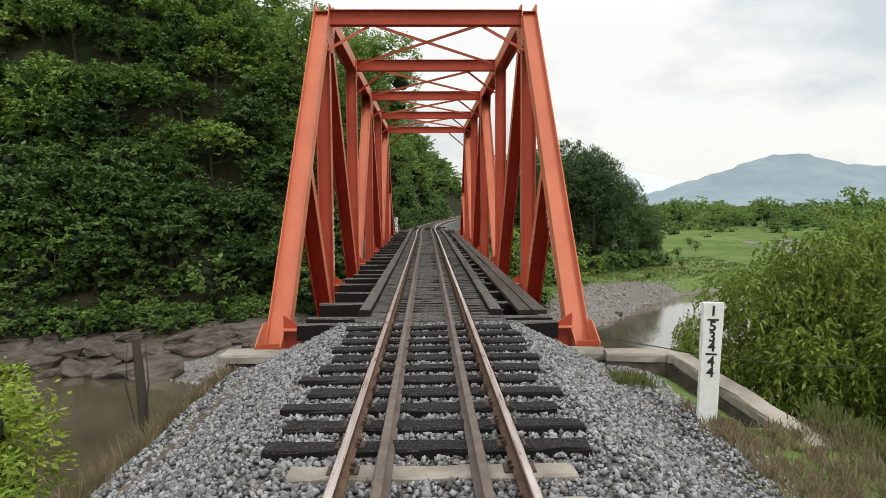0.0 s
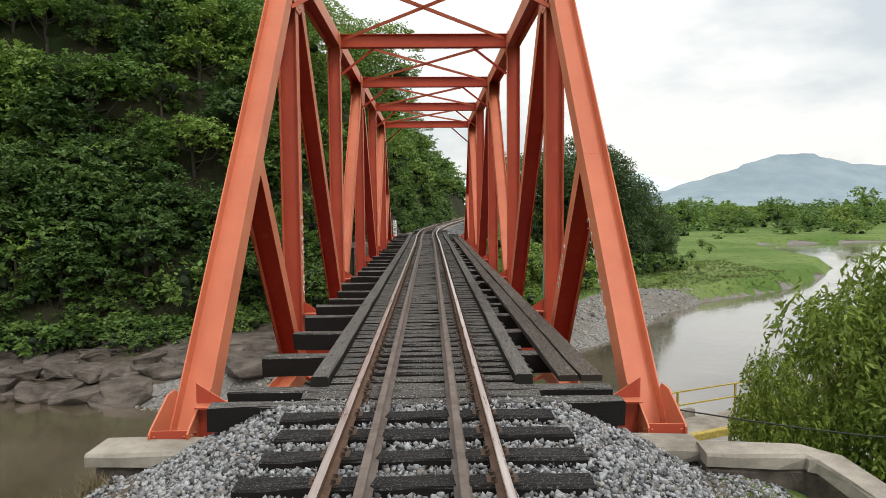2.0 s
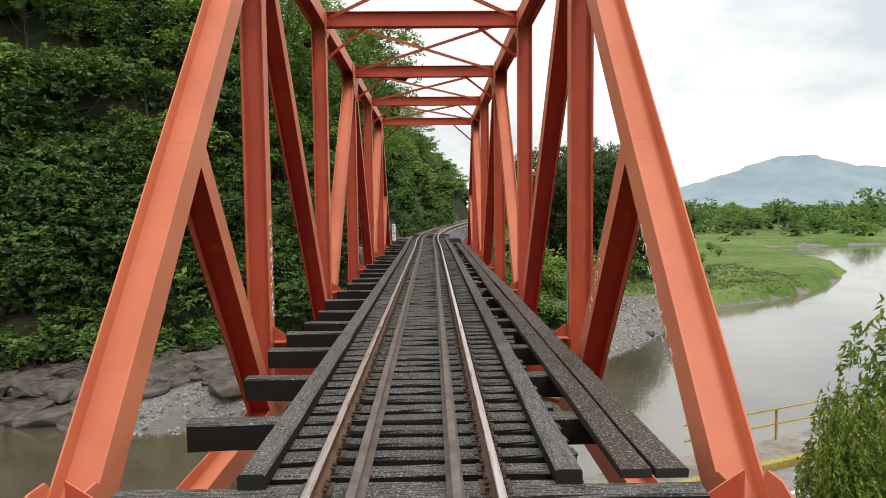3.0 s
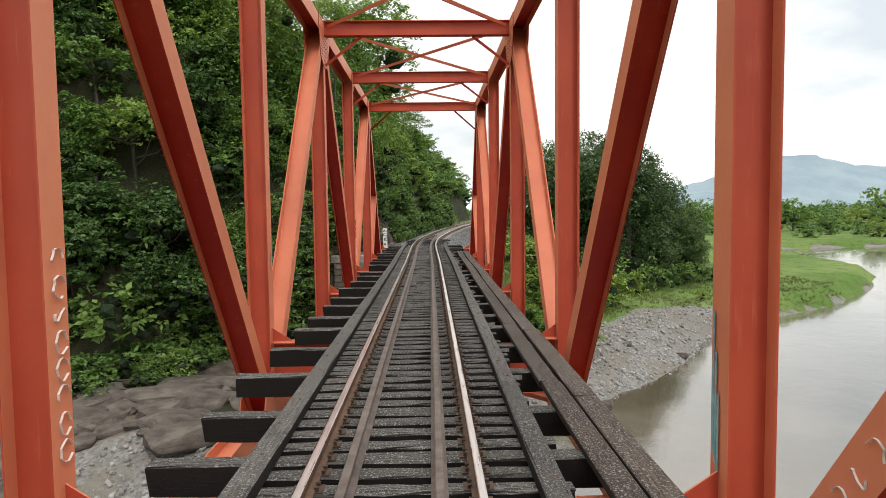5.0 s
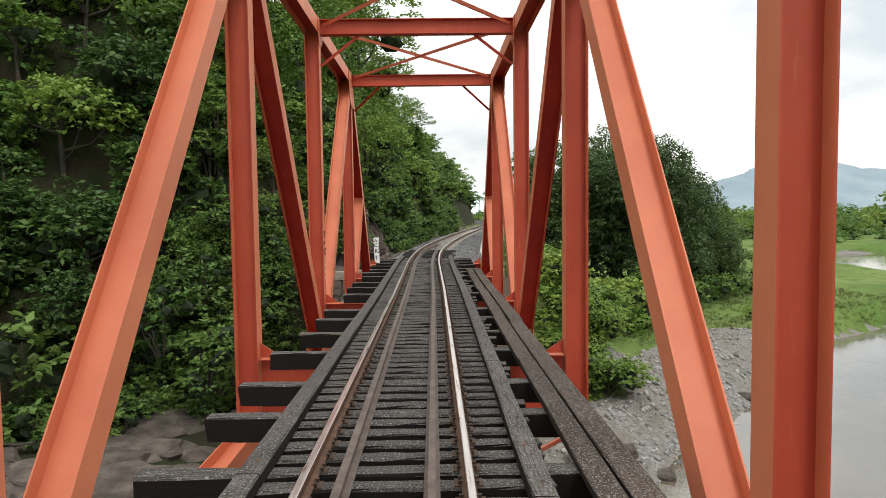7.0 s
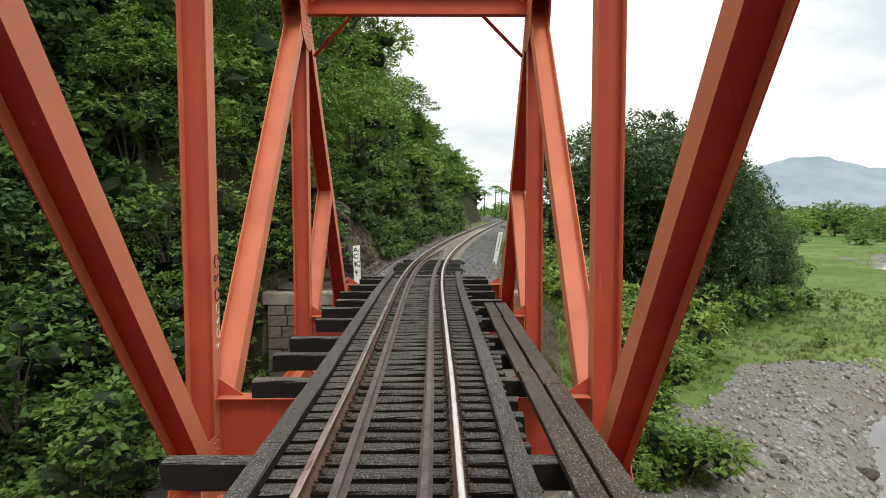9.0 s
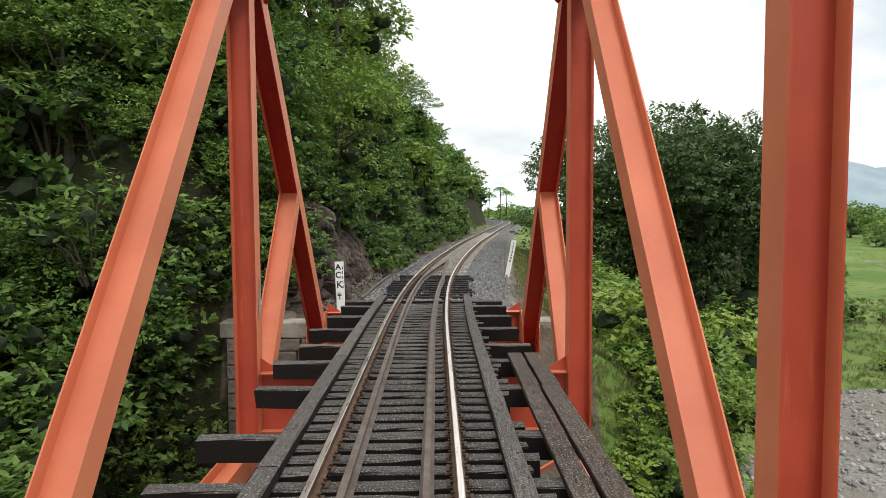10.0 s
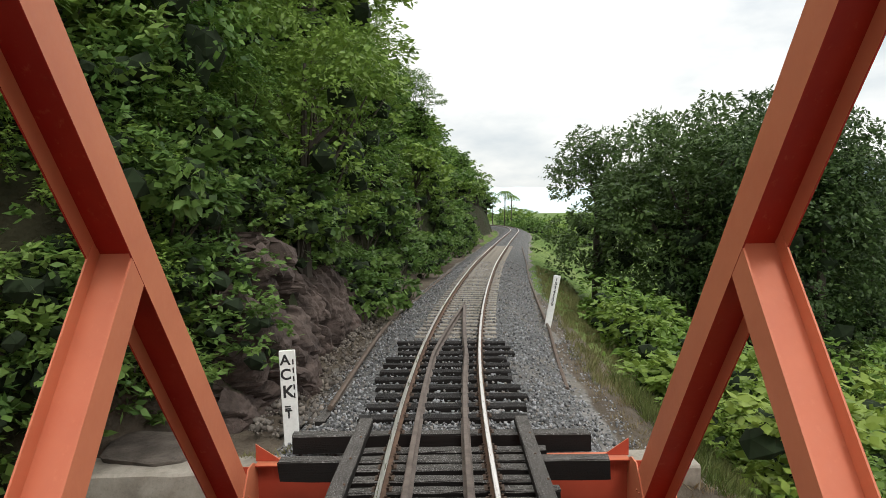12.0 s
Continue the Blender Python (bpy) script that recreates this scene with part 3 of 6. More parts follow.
for side in (-1, 1):
    for turn in (lambda p: p, flip):
        h_member("end_post", side, turn(FOOT0), turn(TOP1), 0.424)
        h_member("sub_strut", side, turn(KINK), turn((NODES[1] - 0.1, ZB + 0.1)), 0.36)
        y0 = turn((0, 0))[0]
        sg = 1 if y0 == 0 else -1
        # the shoe on the bridge seat
        bm = bmesh.new()
        for x in (XI, XO):
            xx = side * x
            lo, hi = sorted((xx, xx + side * (-0.02 if x == XI else 0.02) + side * (-0.004 if x == XI else 0.004)))
            pts = [(y0 + sg * a, z) for a, z in ((-0.28, -2.24), (-0.12, -0.74), (-0.04, -0.68), (0.52, -0.40), (0.78, -0.40), (1.14, -0.84), (1.30, -2.24))]
            f = [bm.verts.new((lo, *q)) for q in pts]
            g = [bm.verts.new((hi, *q)) for q in pts]
            bm.faces.new(f)
            bm.faces.new(g[::-1])
            for k in range(len(f)):
                bm.faces.new((f[k], g[k], g[(k + 1) % len(f)], f[(k + 1) % len(f)]))
        ya, yb = sorted((y0 - sg * 0.085, y0 - sg * 0.065))
        lo, hi = sorted((side * (XI + 0.0), side * (XO + 0.0)))
        box(bm, lo, hi, ya, yb, -2.24, -0.70)
        shoe = part("shoe", finish(bm), PAINT, bridge)
        bm = bmesh.new()
        rivets(bm, [(side * x, y0 - sg * 0.085, -0.78 - 0.11 * k) for x in (XI + 0.04, XO - 0.04) for k in range(8)], (0, -sg, 0), 0.018, 0.016)
        rivets(bm, [(side * (XI - 0.026), y0 + sg * (0.0 + 0.12 * i), -0.80 - 0.13 * k) for i in (0, 1, 7, 8) for k in range(8)], (-side, 0, 0), 0.018, 0.016)
        tagged(part("bolt_heads", bm, PAINT, shoe), kind="stuff")
    for k in range(1, 6):
        h_member("hanger", side, (NODES[k], ZB), (NODES[k], ZT - 0.22), 0.35)
    for a, b in (((NODES[1], ZT), (NODES[2], ZB)), ((NODES[2], ZB), (NODES[3], ZT)), ((NODES[3], ZT), (NODES[4], ZB)), ((NODES[4], ZB), (NODES[5], ZT))):
        h_member("diagonal", side, a, b, 0.38)
    h_member("top_chord", side, (NODES[1] - 0.10, ZT), (NODES[5] + 0.10, ZT), 0.46)
    h_member("bottom_chord", side, (0.3, ZB), (SPAN - 0.3, ZB), 0.42)
    for k in range(1, 6):
        y = NODES[k]
        if k % 2:
            lo, hi = (-0.05 if k == 1 else -1.0), (0.05 if k == 5 else 1.0)
            pts = [(y + lo, ZT + 0.22), (y + hi, ZT + 0.22), (y + (0.15 if k == 5 else 1.0), ZT - 0.25), (y + 0.62, ZT - 1.0), (y + 0.2, ZT - 1.25), (y - 0.2, ZT - 1.25), (y - 0.75, ZT - 1.0), (y - (0.15 if k == 1 else 1.0), ZT - 0.25)]
            hang = rows_along((y, ZT - 0.35), (y, ZT - 1.15), 7, (-0.12, 0.12))
            dirs = rows_along((y + 0.25, ZT - 0.3), (y + 0.62, ZT - 0.85), 6, (-0.1, 0.1)) + rows_along((y - 0.25, ZT - 0.3), (y - 0.62, ZT - 0.85), 6, (-0.1, 0.1))
            chord = rows_along((y + lo * 0.9, ZT), (y + hi * 0.9, ZT), 11, (-0.15, 0.15))
            plate("gusset_plate", side, pts, XI - 0.004, 0.014, bridge, hang + dirs + chord)
            plate("gusset_plate", side, pts, XO + 0.019, 0.014, bridge)
        else:
            pts = [(y - 0.45, ZT + 0.24), (y + 0.45, ZT + 0.24), (y + 0.45, ZT - 0.24), (y + 0.2, ZT - 0.55), (y - 0.2, ZT - 0.55), (y - 0.45, ZT - 0.24)]
            plate("gusset_plate", side, pts, XI - 0.004, 0.012, bridge, rows_along((y, ZT - 0.3), (y, ZT - 0.5), 3, (-0.1, 0.1)) + rows_along((y - 0.35, ZT), (y + 0.35, ZT), 5, (-0.14, 0.14)))
            pts = [(y - 0.9, ZB - 0.3), (y + 0.9, ZB - 0.3), (y + 0.9, ZB + 0.25), (y + 0.55, ZB + 0.95), (y - 0.55, ZB + 0.95), (y - 0.9, ZB + 0.25)]
            plate("gusset_plate", side, pts, XI - 0.004, 0.014, bridge, rows_along((y - 0.3, ZB + 0.5), (y + 0.3, ZB + 0.5), 5, (0, 0.2, 0.35)))
            plate("gusset_plate", side, pts, XO + 0.019, 0.014, bridge)


def i_beam(name, p0, p1, depth, flange, tf=0.02, tw=0.014, label=""):
    """An I-beam with a level run and upright web."""
    bm = bmesh.new()
    a, b = Vector(p0), Vector(p1)
    w = (b - a).normalized()
    u = w.cross(Vector((0, 0, 1))).normalized()
    v = u.cross(w)
    hf, hd, ht = flange / 2, depth / 2, tw / 2
    loop = [(-hf, -hd), (hf, -hd), (hf, tf - hd), (ht, tf - hd), (ht, hd - tf), (hf, hd - tf), (hf, hd), (-hf, hd), (-hf, hd - tf), (-ht, hd - tf), (-ht, tf - hd), (-hf, tf - hd)]
    extrude_loop(bm, [[e + u * x + v * z for x, z in loop] for e in (a, b)])
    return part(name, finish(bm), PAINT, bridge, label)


def angle_bar(name, p0, p1, leg=0.09):
    """A rolled angle between two points."""
    bm = bmesh.new()
    a, b = Vector(p0), Vector(p1)
    w = (b - a).normalized()
    u = w.cross(Vector((0, 1, 0.2))).normalized()
    v = u.cross(w)
    loop = [(0, 0), (leg, 0), (leg, 0.012), (0.012, 0.012), (0.012, leg), (0, leg)]
    extrude_loop(bm, [[e + u * (x - leg / 2) + v * z for x, z in loop] for e in (a, b)])
    return part(name, finish(bm), PAINT, bridge)


for k in range(1, 6):
    y = NODES[k]
    zs = ZT - {1: 0.19, 5: 0.09}.get(k, 0.01)
    i_beam("top_strut", (-XI + 0.01, y, zs), (XI - 0.01, y, zs), 0.46, 0.30)
    for s in (-1, 1):
        dy = -0.78 if k == 1 else 0.78 if k == 5 else 0.0
        angle_bar("knee_brace", (s * 1.80, y, zs - 0.25), (s * (XI - 0.02), y + dy, zs - 1.16), 0.085)
    if k < 5:
        for s in (-1, 1):
            zz = ZT + 0.03 + 0.012 * s
            angle_bar("lateral_brace", (-s * (XI - 0.12), y + 0.16, zz), (s * (XI - 0.12), NODES[k + 1] - 0.16, zz), 0.10)
# floor beams, stringers and bottom bracing
DECK = -0.47
for k in range(7):
    y = min(max(NODES[k], 0.30), SPAN - 0.30)
    i_beam("floor_beam", (-XI + 0.02, y, DECK - 0.58), (XI - 0.02, y, DECK - 0.58), 1.16, 0.34)
    for s in (-1, 1):
        bm = bmesh.new()
        q = [(s * (XI - 0.005), y - 0.03, DECK + 0.02), (s * (XI - 0.005), y - 0.03, DECK + 0.30), (s * (XI - 0.42), y - 0.03, DECK + 0.02)]
        f = [bm.verts.new(p) for p in q]
        g = [bm.verts.new((p[0], p[1] + 0.02, p[2])) for p in q]
        bm.faces.new(f)
        bm.faces.new(g[::-1])
        for i in range(3):
            bm.faces.new((f[i], g[i], g[(i + 1) % 3], f[(i + 1) % 3]))
        part("bracket", finish(bm), PAINT, bridge)
for s in (-1, 1):
    for k in range(6):
        i_beam("stringer", (s * 0.95, NODES[k] + (0.66 if k == 0 else 0.05), DECK - 0.42), (s * 0.95, NODES[k + 1] - (0.66 if k == 5 else 0.05), DECK - 0.42), 0.80, 0.30)
for k in range(6):
    for s in (-1, 1):
        angle_bar("lateral_brace", (-s * (XI - 0.1), NODES[k] + 0.5, ZB - 0.02 * s), (s * (XI - 0.1), NODES[k + 1] - 0.5, ZB - 0.02 * s), 0.11)

# ---- track ----
track = thing("railway_track", "single railway track with inner guard rails on black timber ties", "railway track", kind="structure")


def sweep(name, profile, ys, off, z, mat, cap_mat=None, cap_faces=(), xs=None):
    """A rail swept along the track at a sideways offset; profile is a closed loop of (x, z)."""
    verts, faces, mats = [], [], []
    n = len(profile)
    for i, y in enumerate(ys):
        cx = float(track_x(y)) + (off if xs is None else xs[i])
        slope = float(track_x(y + 0.2) - track_x(y - 0.2)) / 0.4
        for px, pz in profile:
            verts.append((cx + px, y - slope * px, z + pz))
    for i in range(len(ys) - 1):
        for k in range(n):
            a, b = i * n + k, i * n + (k + 1) % n
            faces.append((a, b, b + n, a + n))
            mats.append(1 if k in cap_faces else 0)
    faces += [tuple(range(n))[::-1], tuple(range(len(verts) - n, len(verts)))]
    mats += [0, 0]
    me = mesh_from(name, verts, faces)
    me.materials.append(mat)
    if cap_mat:
        me.materials.append(cap_mat)
        me.polygons.foreach_set("material_index", mats)
    return link_mesh(name, me, None, track)


RAIL_P = [(-0.070, -0.172), (0.070, -0.172), (0.068, -0.160), (0.012, -0.142), (0.009, -0.045), (0.036, -0.034), (0.036, -0.008), (0.028, -0.001), (-0.028, -0.001), (-0.036, -0.008), (-0.036, -0.034), (-0.009, -0.045), (-0.012, -0.142), (-0.068, -0.160)]
RY = np.concatenate([np.linspace(-34, 32, 34), np.linspace(33, 160, 128), np.linspace(162, 250, 45)])
for s in (-1, 1):
    sweep("rail", RAIL_P, RY, s * 0.7525, 0.0, RAIL, HEAD, (6, 7, 8))
GY = np.concatenate([np.linspace(-34, 32, 34), np.linspace(33, 61.0, 57)])
for s in (-1, 1):
    gx = [s * (0.41 if y < 52.0 else 0.41 * max(0.05, 1 - (y - 52.0) / 8.7)) for y in GY]
    sweep("guard_rail", [(px * 1.1, pz) for px, pz in RAIL_P], GY, 0, -0.012, GUARD, xs=gx)

rng = random.Random(4)


def tie_mesh(name, x0, x1, w, h, seed, mat=TIE):
    """A worn, adzed timber with split ends and uneven edges, along x, its top at z = 0."""
    r = random.Random(seed)
    bm = bmesh.new()
    n = 12
    rings = []
    for i in range(n):
        x = x0 + (x1 - x0) * i / (n - 1)
        j = lambda a: r.uniform(-a, a)
        rings.append([bm.verts.new((x + (j(0.02) if i in (0, n - 1) else 0), sy * (w / 2 - ins) + j(0.011), zz + j(0.007))) for sy, ins, zz in ((-1, 0, -h), (-1, 0, -0.022), (-1, 0.018, 0), (1, 0.018, 0), (1, 0, -0.022), (1, 0, -h))])
    for a, b in zip(rings, rings[1:]):
        for k in range(6):
            bm.faces.new((a[k], a[(k + 1) % 6], b[(k + 1) % 6], b[k]))
    bm.faces.new(rings[0][::-1])
    bm.faces.new(rings[-1])
    finish(bm)
    me = bpy.data.meshes.new(name)
    bm.to_mesh(me)
    bm.free()
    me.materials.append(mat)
    return me


def plate_mesh():
    """A tie plate with its four spikes."""
    bm = bmesh.new()
    box(bm, -0.135, 0.135, -0.085, 0.085, 0.0, 0.014)
    for x in (-0.085, 0.085):
        for y in (-0.055, 0.055):
            box(bm, x - 0.012, x + 0.012, y - 0.012, y + 0.012, 0.016, 0.045)
            box(bm, x - 0.026 if x > 0 else x - 0.014, x + 0.014 if x > 0 else x + 0.026, y - 0.016, y + 0.016, 0.040, 0.052)
    finish(bm)
    me = bpy.data.meshes.new("tie_plate")
    bm.to_mesh(me)
    bm.free()
    me.materials.append(RUSTDARK)
    return me


PLATE = plate_mesh()
SHORT = [tie_mesh("tie", -1.46, 1.50 + 0.04 * i, 0.215, 0.30, i) for i in range(6)]
LONG = [tie_mesh("tie", -2.60 + 0.05 * i, 2.50, 0.24, 0.31, 20 + i) for i in range(4)]
LONG += [tie_mesh("tie", -2.45, 2.50, 0.235, 0.30, 30, TIE_OLD)]
BALL = [tie_mesh("tie", -1.62 + 0.05 * i, 1.42 + 0.05 * i, 0.265, 0.22, 40 + i, TIE_NEW) for i in range(5)]
LONG_Y = [2.1, 3.95, 5.7, 7.0, 8.11, 9.64, 11.58, 13.4, 15.2, 16.85, 18.7, 20.3, 22.3, 24.2, 26.0, 27.5, 30.85, 32.6, 34.4, 36.3, 38.2, 39.84, 41.65, 43.45, 45.3]


def put_tie(me, y, z=-0.188, jitter=0.02):
    ob = new("tie", me)
    cx = float(track_x(y))
    slope = float(track_x(y + 0.2) - track_x(y - 0.2)) / 0.4
    ob.parent = track
    ob.matrix_basis = Matrix.Translation((cx + rng.uniform(-jitter, jitter) * 1.5, y, z)) @ Matrix.Rotation(-math.atan(slope) + radians(rng.uniform(-0.5, 0.5)), 4, "Z")
    for s in (-1, 1):
        p = new("tie_plate", PLATE)
        p.parent = ob
        p.location = (s * 0.7525 - (ob.location.x - cx), 0, 0.001)
    return ob


y = -0.30
tie_ys = []
while y < 46.1:
    tie_ys.append(y)
    y += 0.3715
longs = set()
for ly in LONG_Y:
    longs.add(min(range(len(tie_ys)), key=lambda i: abs(tie_ys[i] - ly)))
for i, y in enumerate(tie_ys):
    put_tie(LONG[4 if abs(y - 30.85) < 0.2 or i % 7 == 3 else i % 4] if i in longs else SHORT[rng.randrange(6)], y + rng.uniform(-0.012, 0.012), -0.188 + rng.uniform(-0.006, 0.004))
put_tie(LONG[1], -0.52, -0.215)
put_tie(LONG[3], -0.02, -0.188)
put_tie(LONG[2], 46.55, -0.200)
y = -1.16
while y > -7.3:
    put_tie(BALL[rng.randrange(5)], y, -0.168, 0.05)
    y -= 0.593
y = 47.3
while y < 54.0:
    put_tie(BALL[rng.randrange(5)], y, -0.166, 0.04)
    y += 0.668

# concrete sleepers before and after the timber ones
CON = tie_mesh("tie", -1.22, 1.22, 0.26, 0.2, 77)
CON.materials.clear()
CON.materials.append(CONCRETE)
for y in [-7.62 - 0.66 * i for i in range(9)] + [55.1 + 0.68 * i for i in range(75)]:
    put_tie(CON, y, -0.190 if y < 0 else -0.222, 0.01)

# guard timbers along the deck's edges
for x0, x1 in ((-1.43, -1.19), (1.27, 1.50)):
    y = 0.05
    while y < 46.5:
        y1 = min(y + rng.uniform(4.9, 6.0), 46.9)
        bm = bmesh.new()
        n = 8
        rings = []
        for i in range(n):
            yy = y + (y1 - y - 0.012) * i / (n - 1)
            j = lambda a: rng.uniform(-a, a)
            rings.append([bm.verts.new((xx + float(track_x(yy)) + j(0.006), yy, zz + j(0.004))) for xx, zz in ((x0, -0.186), (x1, -0.186), (x1, -0.070), (x1 - 0.02, -0.050), (x0 + 0.02, -0.050), (x0, -0.070))])
        for a, b in zip(rings, rings[1:]):
            for k in range(6):
                bm.faces.new((a[k], a[(k + 1) % 6], b[(k + 1) % 6], b[k]))
        bm.faces.new(rings[0])
        bm.faces.new(rings[-1])
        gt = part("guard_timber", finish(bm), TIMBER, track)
        bm = bmesh.new()
        rivets(bm, [((x0 + x1) / 2 + 0.02 * (-1) ** i, y + 0.3 + i * 0.9, -0.050) for i in range(int((y1 - y) / 0.9))], (0, 0, 1), 0.022, 0.016)
        tagged(part("bolt_heads", bm, RAIL, gt), kind="stuff")
        y = y1

walkway = thing("plank_walkway", "two weathered brown planks laid along the bridge's long ties", "walkway")
for x0, x1 in ((1.84, 2.11), (2.15, 2.44)):
    y = 0.15
    while y < 38.5:
        y1 = min(y + rng.choice((4.5, 5.3, 6.0)), 38.6)
        if 38.6 - y1 < 1.6:
            y1 = 38.6
        bm = bmesh.new()
        n = 6
        rings = []
        dx = rng.uniform(-0.02, 0.02)
        for i in range(n):
            yy = y + (y1 - y - 0.015) * i / (n - 1)
            j = lambda a: rng.uniform(-a, a)
            rings.append([bm.verts.new((xx + dx + j(0.005), yy, zz + j(0.003))) for xx, zz in ((x0, -0.186), (x1, -0.186), (x1, -0.112), (x1 - 0.012, -0.100), (x0 + 0.012, -0.100), (x0, -0.112))])
        for a, b in zip(rings, rings[1:]):
            for k in range(6):
                bm.faces.new((a[k], a[(k + 1) % 6], b[(k + 1) % 6], b[k]))
        bm.faces.new(rings[0])
        bm.faces.new(rings[-1])
        pk = part("plank", finish(bm), PLANK, walkway)
        bm = bmesh.new()
        rivets(bm, [(xx + dx, yy, -0.100) for yy in (y + 0.12, (y + y1) / 2, y1 - 0.14) for xx in (x0 + 0.06, x1 - 0.06)], (0, 0, 1), 0.016, 0.010)
        tagged(part("bolt_heads", bm, RAIL, pk), kind="stuff")
        y = y1

# ---- ballast ----


def stone_field(name, places, sizes, mat, seed, label, category, squash=0.75):
    """Many broken stones in one mesh: jittered octahedra with cut corners."""
    r = np.random.default_rng(seed)
    base = np.array([(1, 0, 0), (0, 1, 0), (-1, 0, 0), (0, -1, 0), (0, 0, 1), (0, 0, -1)], float)
    tri = np.array([(0, 1, 4), (1, 2, 4), (2, 3, 4), (3, 0, 4), (1, 0, 5), (2, 1, 5), (3, 2, 5), (0, 3, 5)])
    n = len(places)
    v = base[None] * (0.65 + 0.6 * r.random((n, 6, 1))) + 0.28 * (r.random((n, 6, 3)) - 0.5)
    v[:, :, 2] *= squash
    q = r.normal(size=(n, 4))
    q /= np.linalg.norm(q, axis=1, keepdims=True)
    w, x, y, z = q.T
    R = np.stack([1 - 2 * (y * y + z * z), 2 * (x * y - z * w), 2 * (x * z + y * w), 2 * (x * y + z * w), 1 - 2 * (x * x + z * z), 2 * (y * z - x * w), 2 * (x * z - y * w), 2 * (y * z + x * w), 1 - 2 * (x * x + y * y)], -1).reshape(n, 3, 3)
    v = np.einsum("nij,nkj->nki", R, v) * sizes[:, None, None] + places[:, None, :]
    f = tri[None] + 6 * np.arange(n)[:, None, None]
    me = bpy.data.meshes.new(name)
    me.vertices.add(n * 6)
    me.vertices.foreach_set("co", v.reshape(-1).astype(np.float32))
    me.loops.add(n * 24)
    me.loops.foreach_set("vertex_index", f.reshape(-1).astype(np.int32))
    me.polygons.add(n * 8)
    me.polygons.foreach_set("loop_start", np.arange(0, n * 24, 3, dtype=np.int32))
    me.update(calc_edges=True)
    ob = link_mesh(name, me, mat)
    return tagged(ob, label, category, kind="stuff")


def bed_z(x, y):
    """The ballast bed's top."""
    t = np.abs(x - track_x(y))
    return -0.235 - np.clip(t - 1.75, 0, 9) * 0.50


def build_bed(name, y0, y1, half, label):
    ys, us = np.arange(y0, y1 + 0.01, 0.4), np.linspace(-half, half, 25)
    Y, U = np.meshgrid(ys, us, indexing="ij")
    X = U + track_x(Y)
    Z = bed_z(X, Y) - 0.03 + 0.015 * wave(X, Y, 4.0, 2)
    if y0 < 0:
        Z[-1] -= 0.9
    else:
        Z[0] -= 0.9
    i = np.arange(X.size).reshape(X.shape)
    faces = np.stack([i[:-1, :-1], i[:-1, 1:], i[1:, 1:], i[1:, :-1]], -1).reshape(-1, 4)
    me = mesh_from(name, np.stack([X, Y, Z], -1).reshape(-1, 3).tolist(), faces.tolist(), True)
    tagged(link_mesh(name, me, BEDMAT), label, "ballast", kind="structure")


def make_bed():
    m = Nodes("ballast_bed", rough=0.9, spec=0.2)
    v = m.voronoi(22.0)
    n = m.noise(0.8, 5)
    # Darker than the loose stones: shade in their gaps is put into the colour.
    c = m.mix(v.outputs["Color"], (0.030, 0.030, 0.030), (0.20, 0.20, 0.198))
    c = m.mix(m.math("MULTIPLY", m.step(n, 0.5, 0.7), 0.4), c, (0.22, 0.19, 0.155))
    m.colour(c)
    m.bump(v.outputs["Distance"], 0.9, 0.03)
    return m.mat


BEDMAT = make_bed()
build_bed("ballast_bed", -44, -0.4, 3.5, "sloping bed of grey crushed stone under the track")
build_bed("ballast_bed", 46.5, 220, 2.9, "bed of grey crushed stone under the curving track")


def scatter(n, x0, x1, y0, y1, seed, bias=1.0):
    r = np.random.default_rng(seed)
    x = x0 + (x1 - x0) * r.random(n)
    y = y0 + (y1 - y0) * r.random(n) ** bias
    return r, x, y


r, u, y = scatter(36000, -3.7, 4.2, -8.6, -0.42, 1)
x = u
z = np.maximum(bed_z(x, y), height(x, y)) - 0.012 + 0.02 * r.random(len(x))
stone_field("ballast_stones", np.stack([x, y, z], -1), 0.018 + 0.032 * r.random(len(x)) ** 1.6, BALLAST, 2, "loose grey crushed stones of the near ballast", "gravel")
r, u, y = scatter(13000, -3.1, 3.9, 46.6, 84, 5, 1.7)
x = u + track_x(y)
z = np.maximum(bed_z(x, y), height(x, y)) - 0.010 + 0.02 * r.random(len(x))
stone_field("ballast_stones", np.stack([x, y, z], -1), 0.022 + 0.028 * r.random(len(x)), BALLAST, 6, "loose grey crushed stones past the bridge", "gravel")
r, x, y = scatter(22000, -22, 30, 22, 62, 9)
keep = (y - far_bank_y(x) > -1.0) & (y - far_bank_y(x) < gravel_reach(x) - 0.4) & (hill_depth(x, y) < 0.5)
x, y = x[keep], y[keep]
sz = 0.05 + 0.16 * r.random(len(x)) ** 3
stone_field("river_cobbles", np.stack([x, y, height(x, y) + sz * 0.2], -1), sz, COBBLE, 10, "rounded grey cobbles on the river's gravel bank", "gravel")

# ---- abutments ----


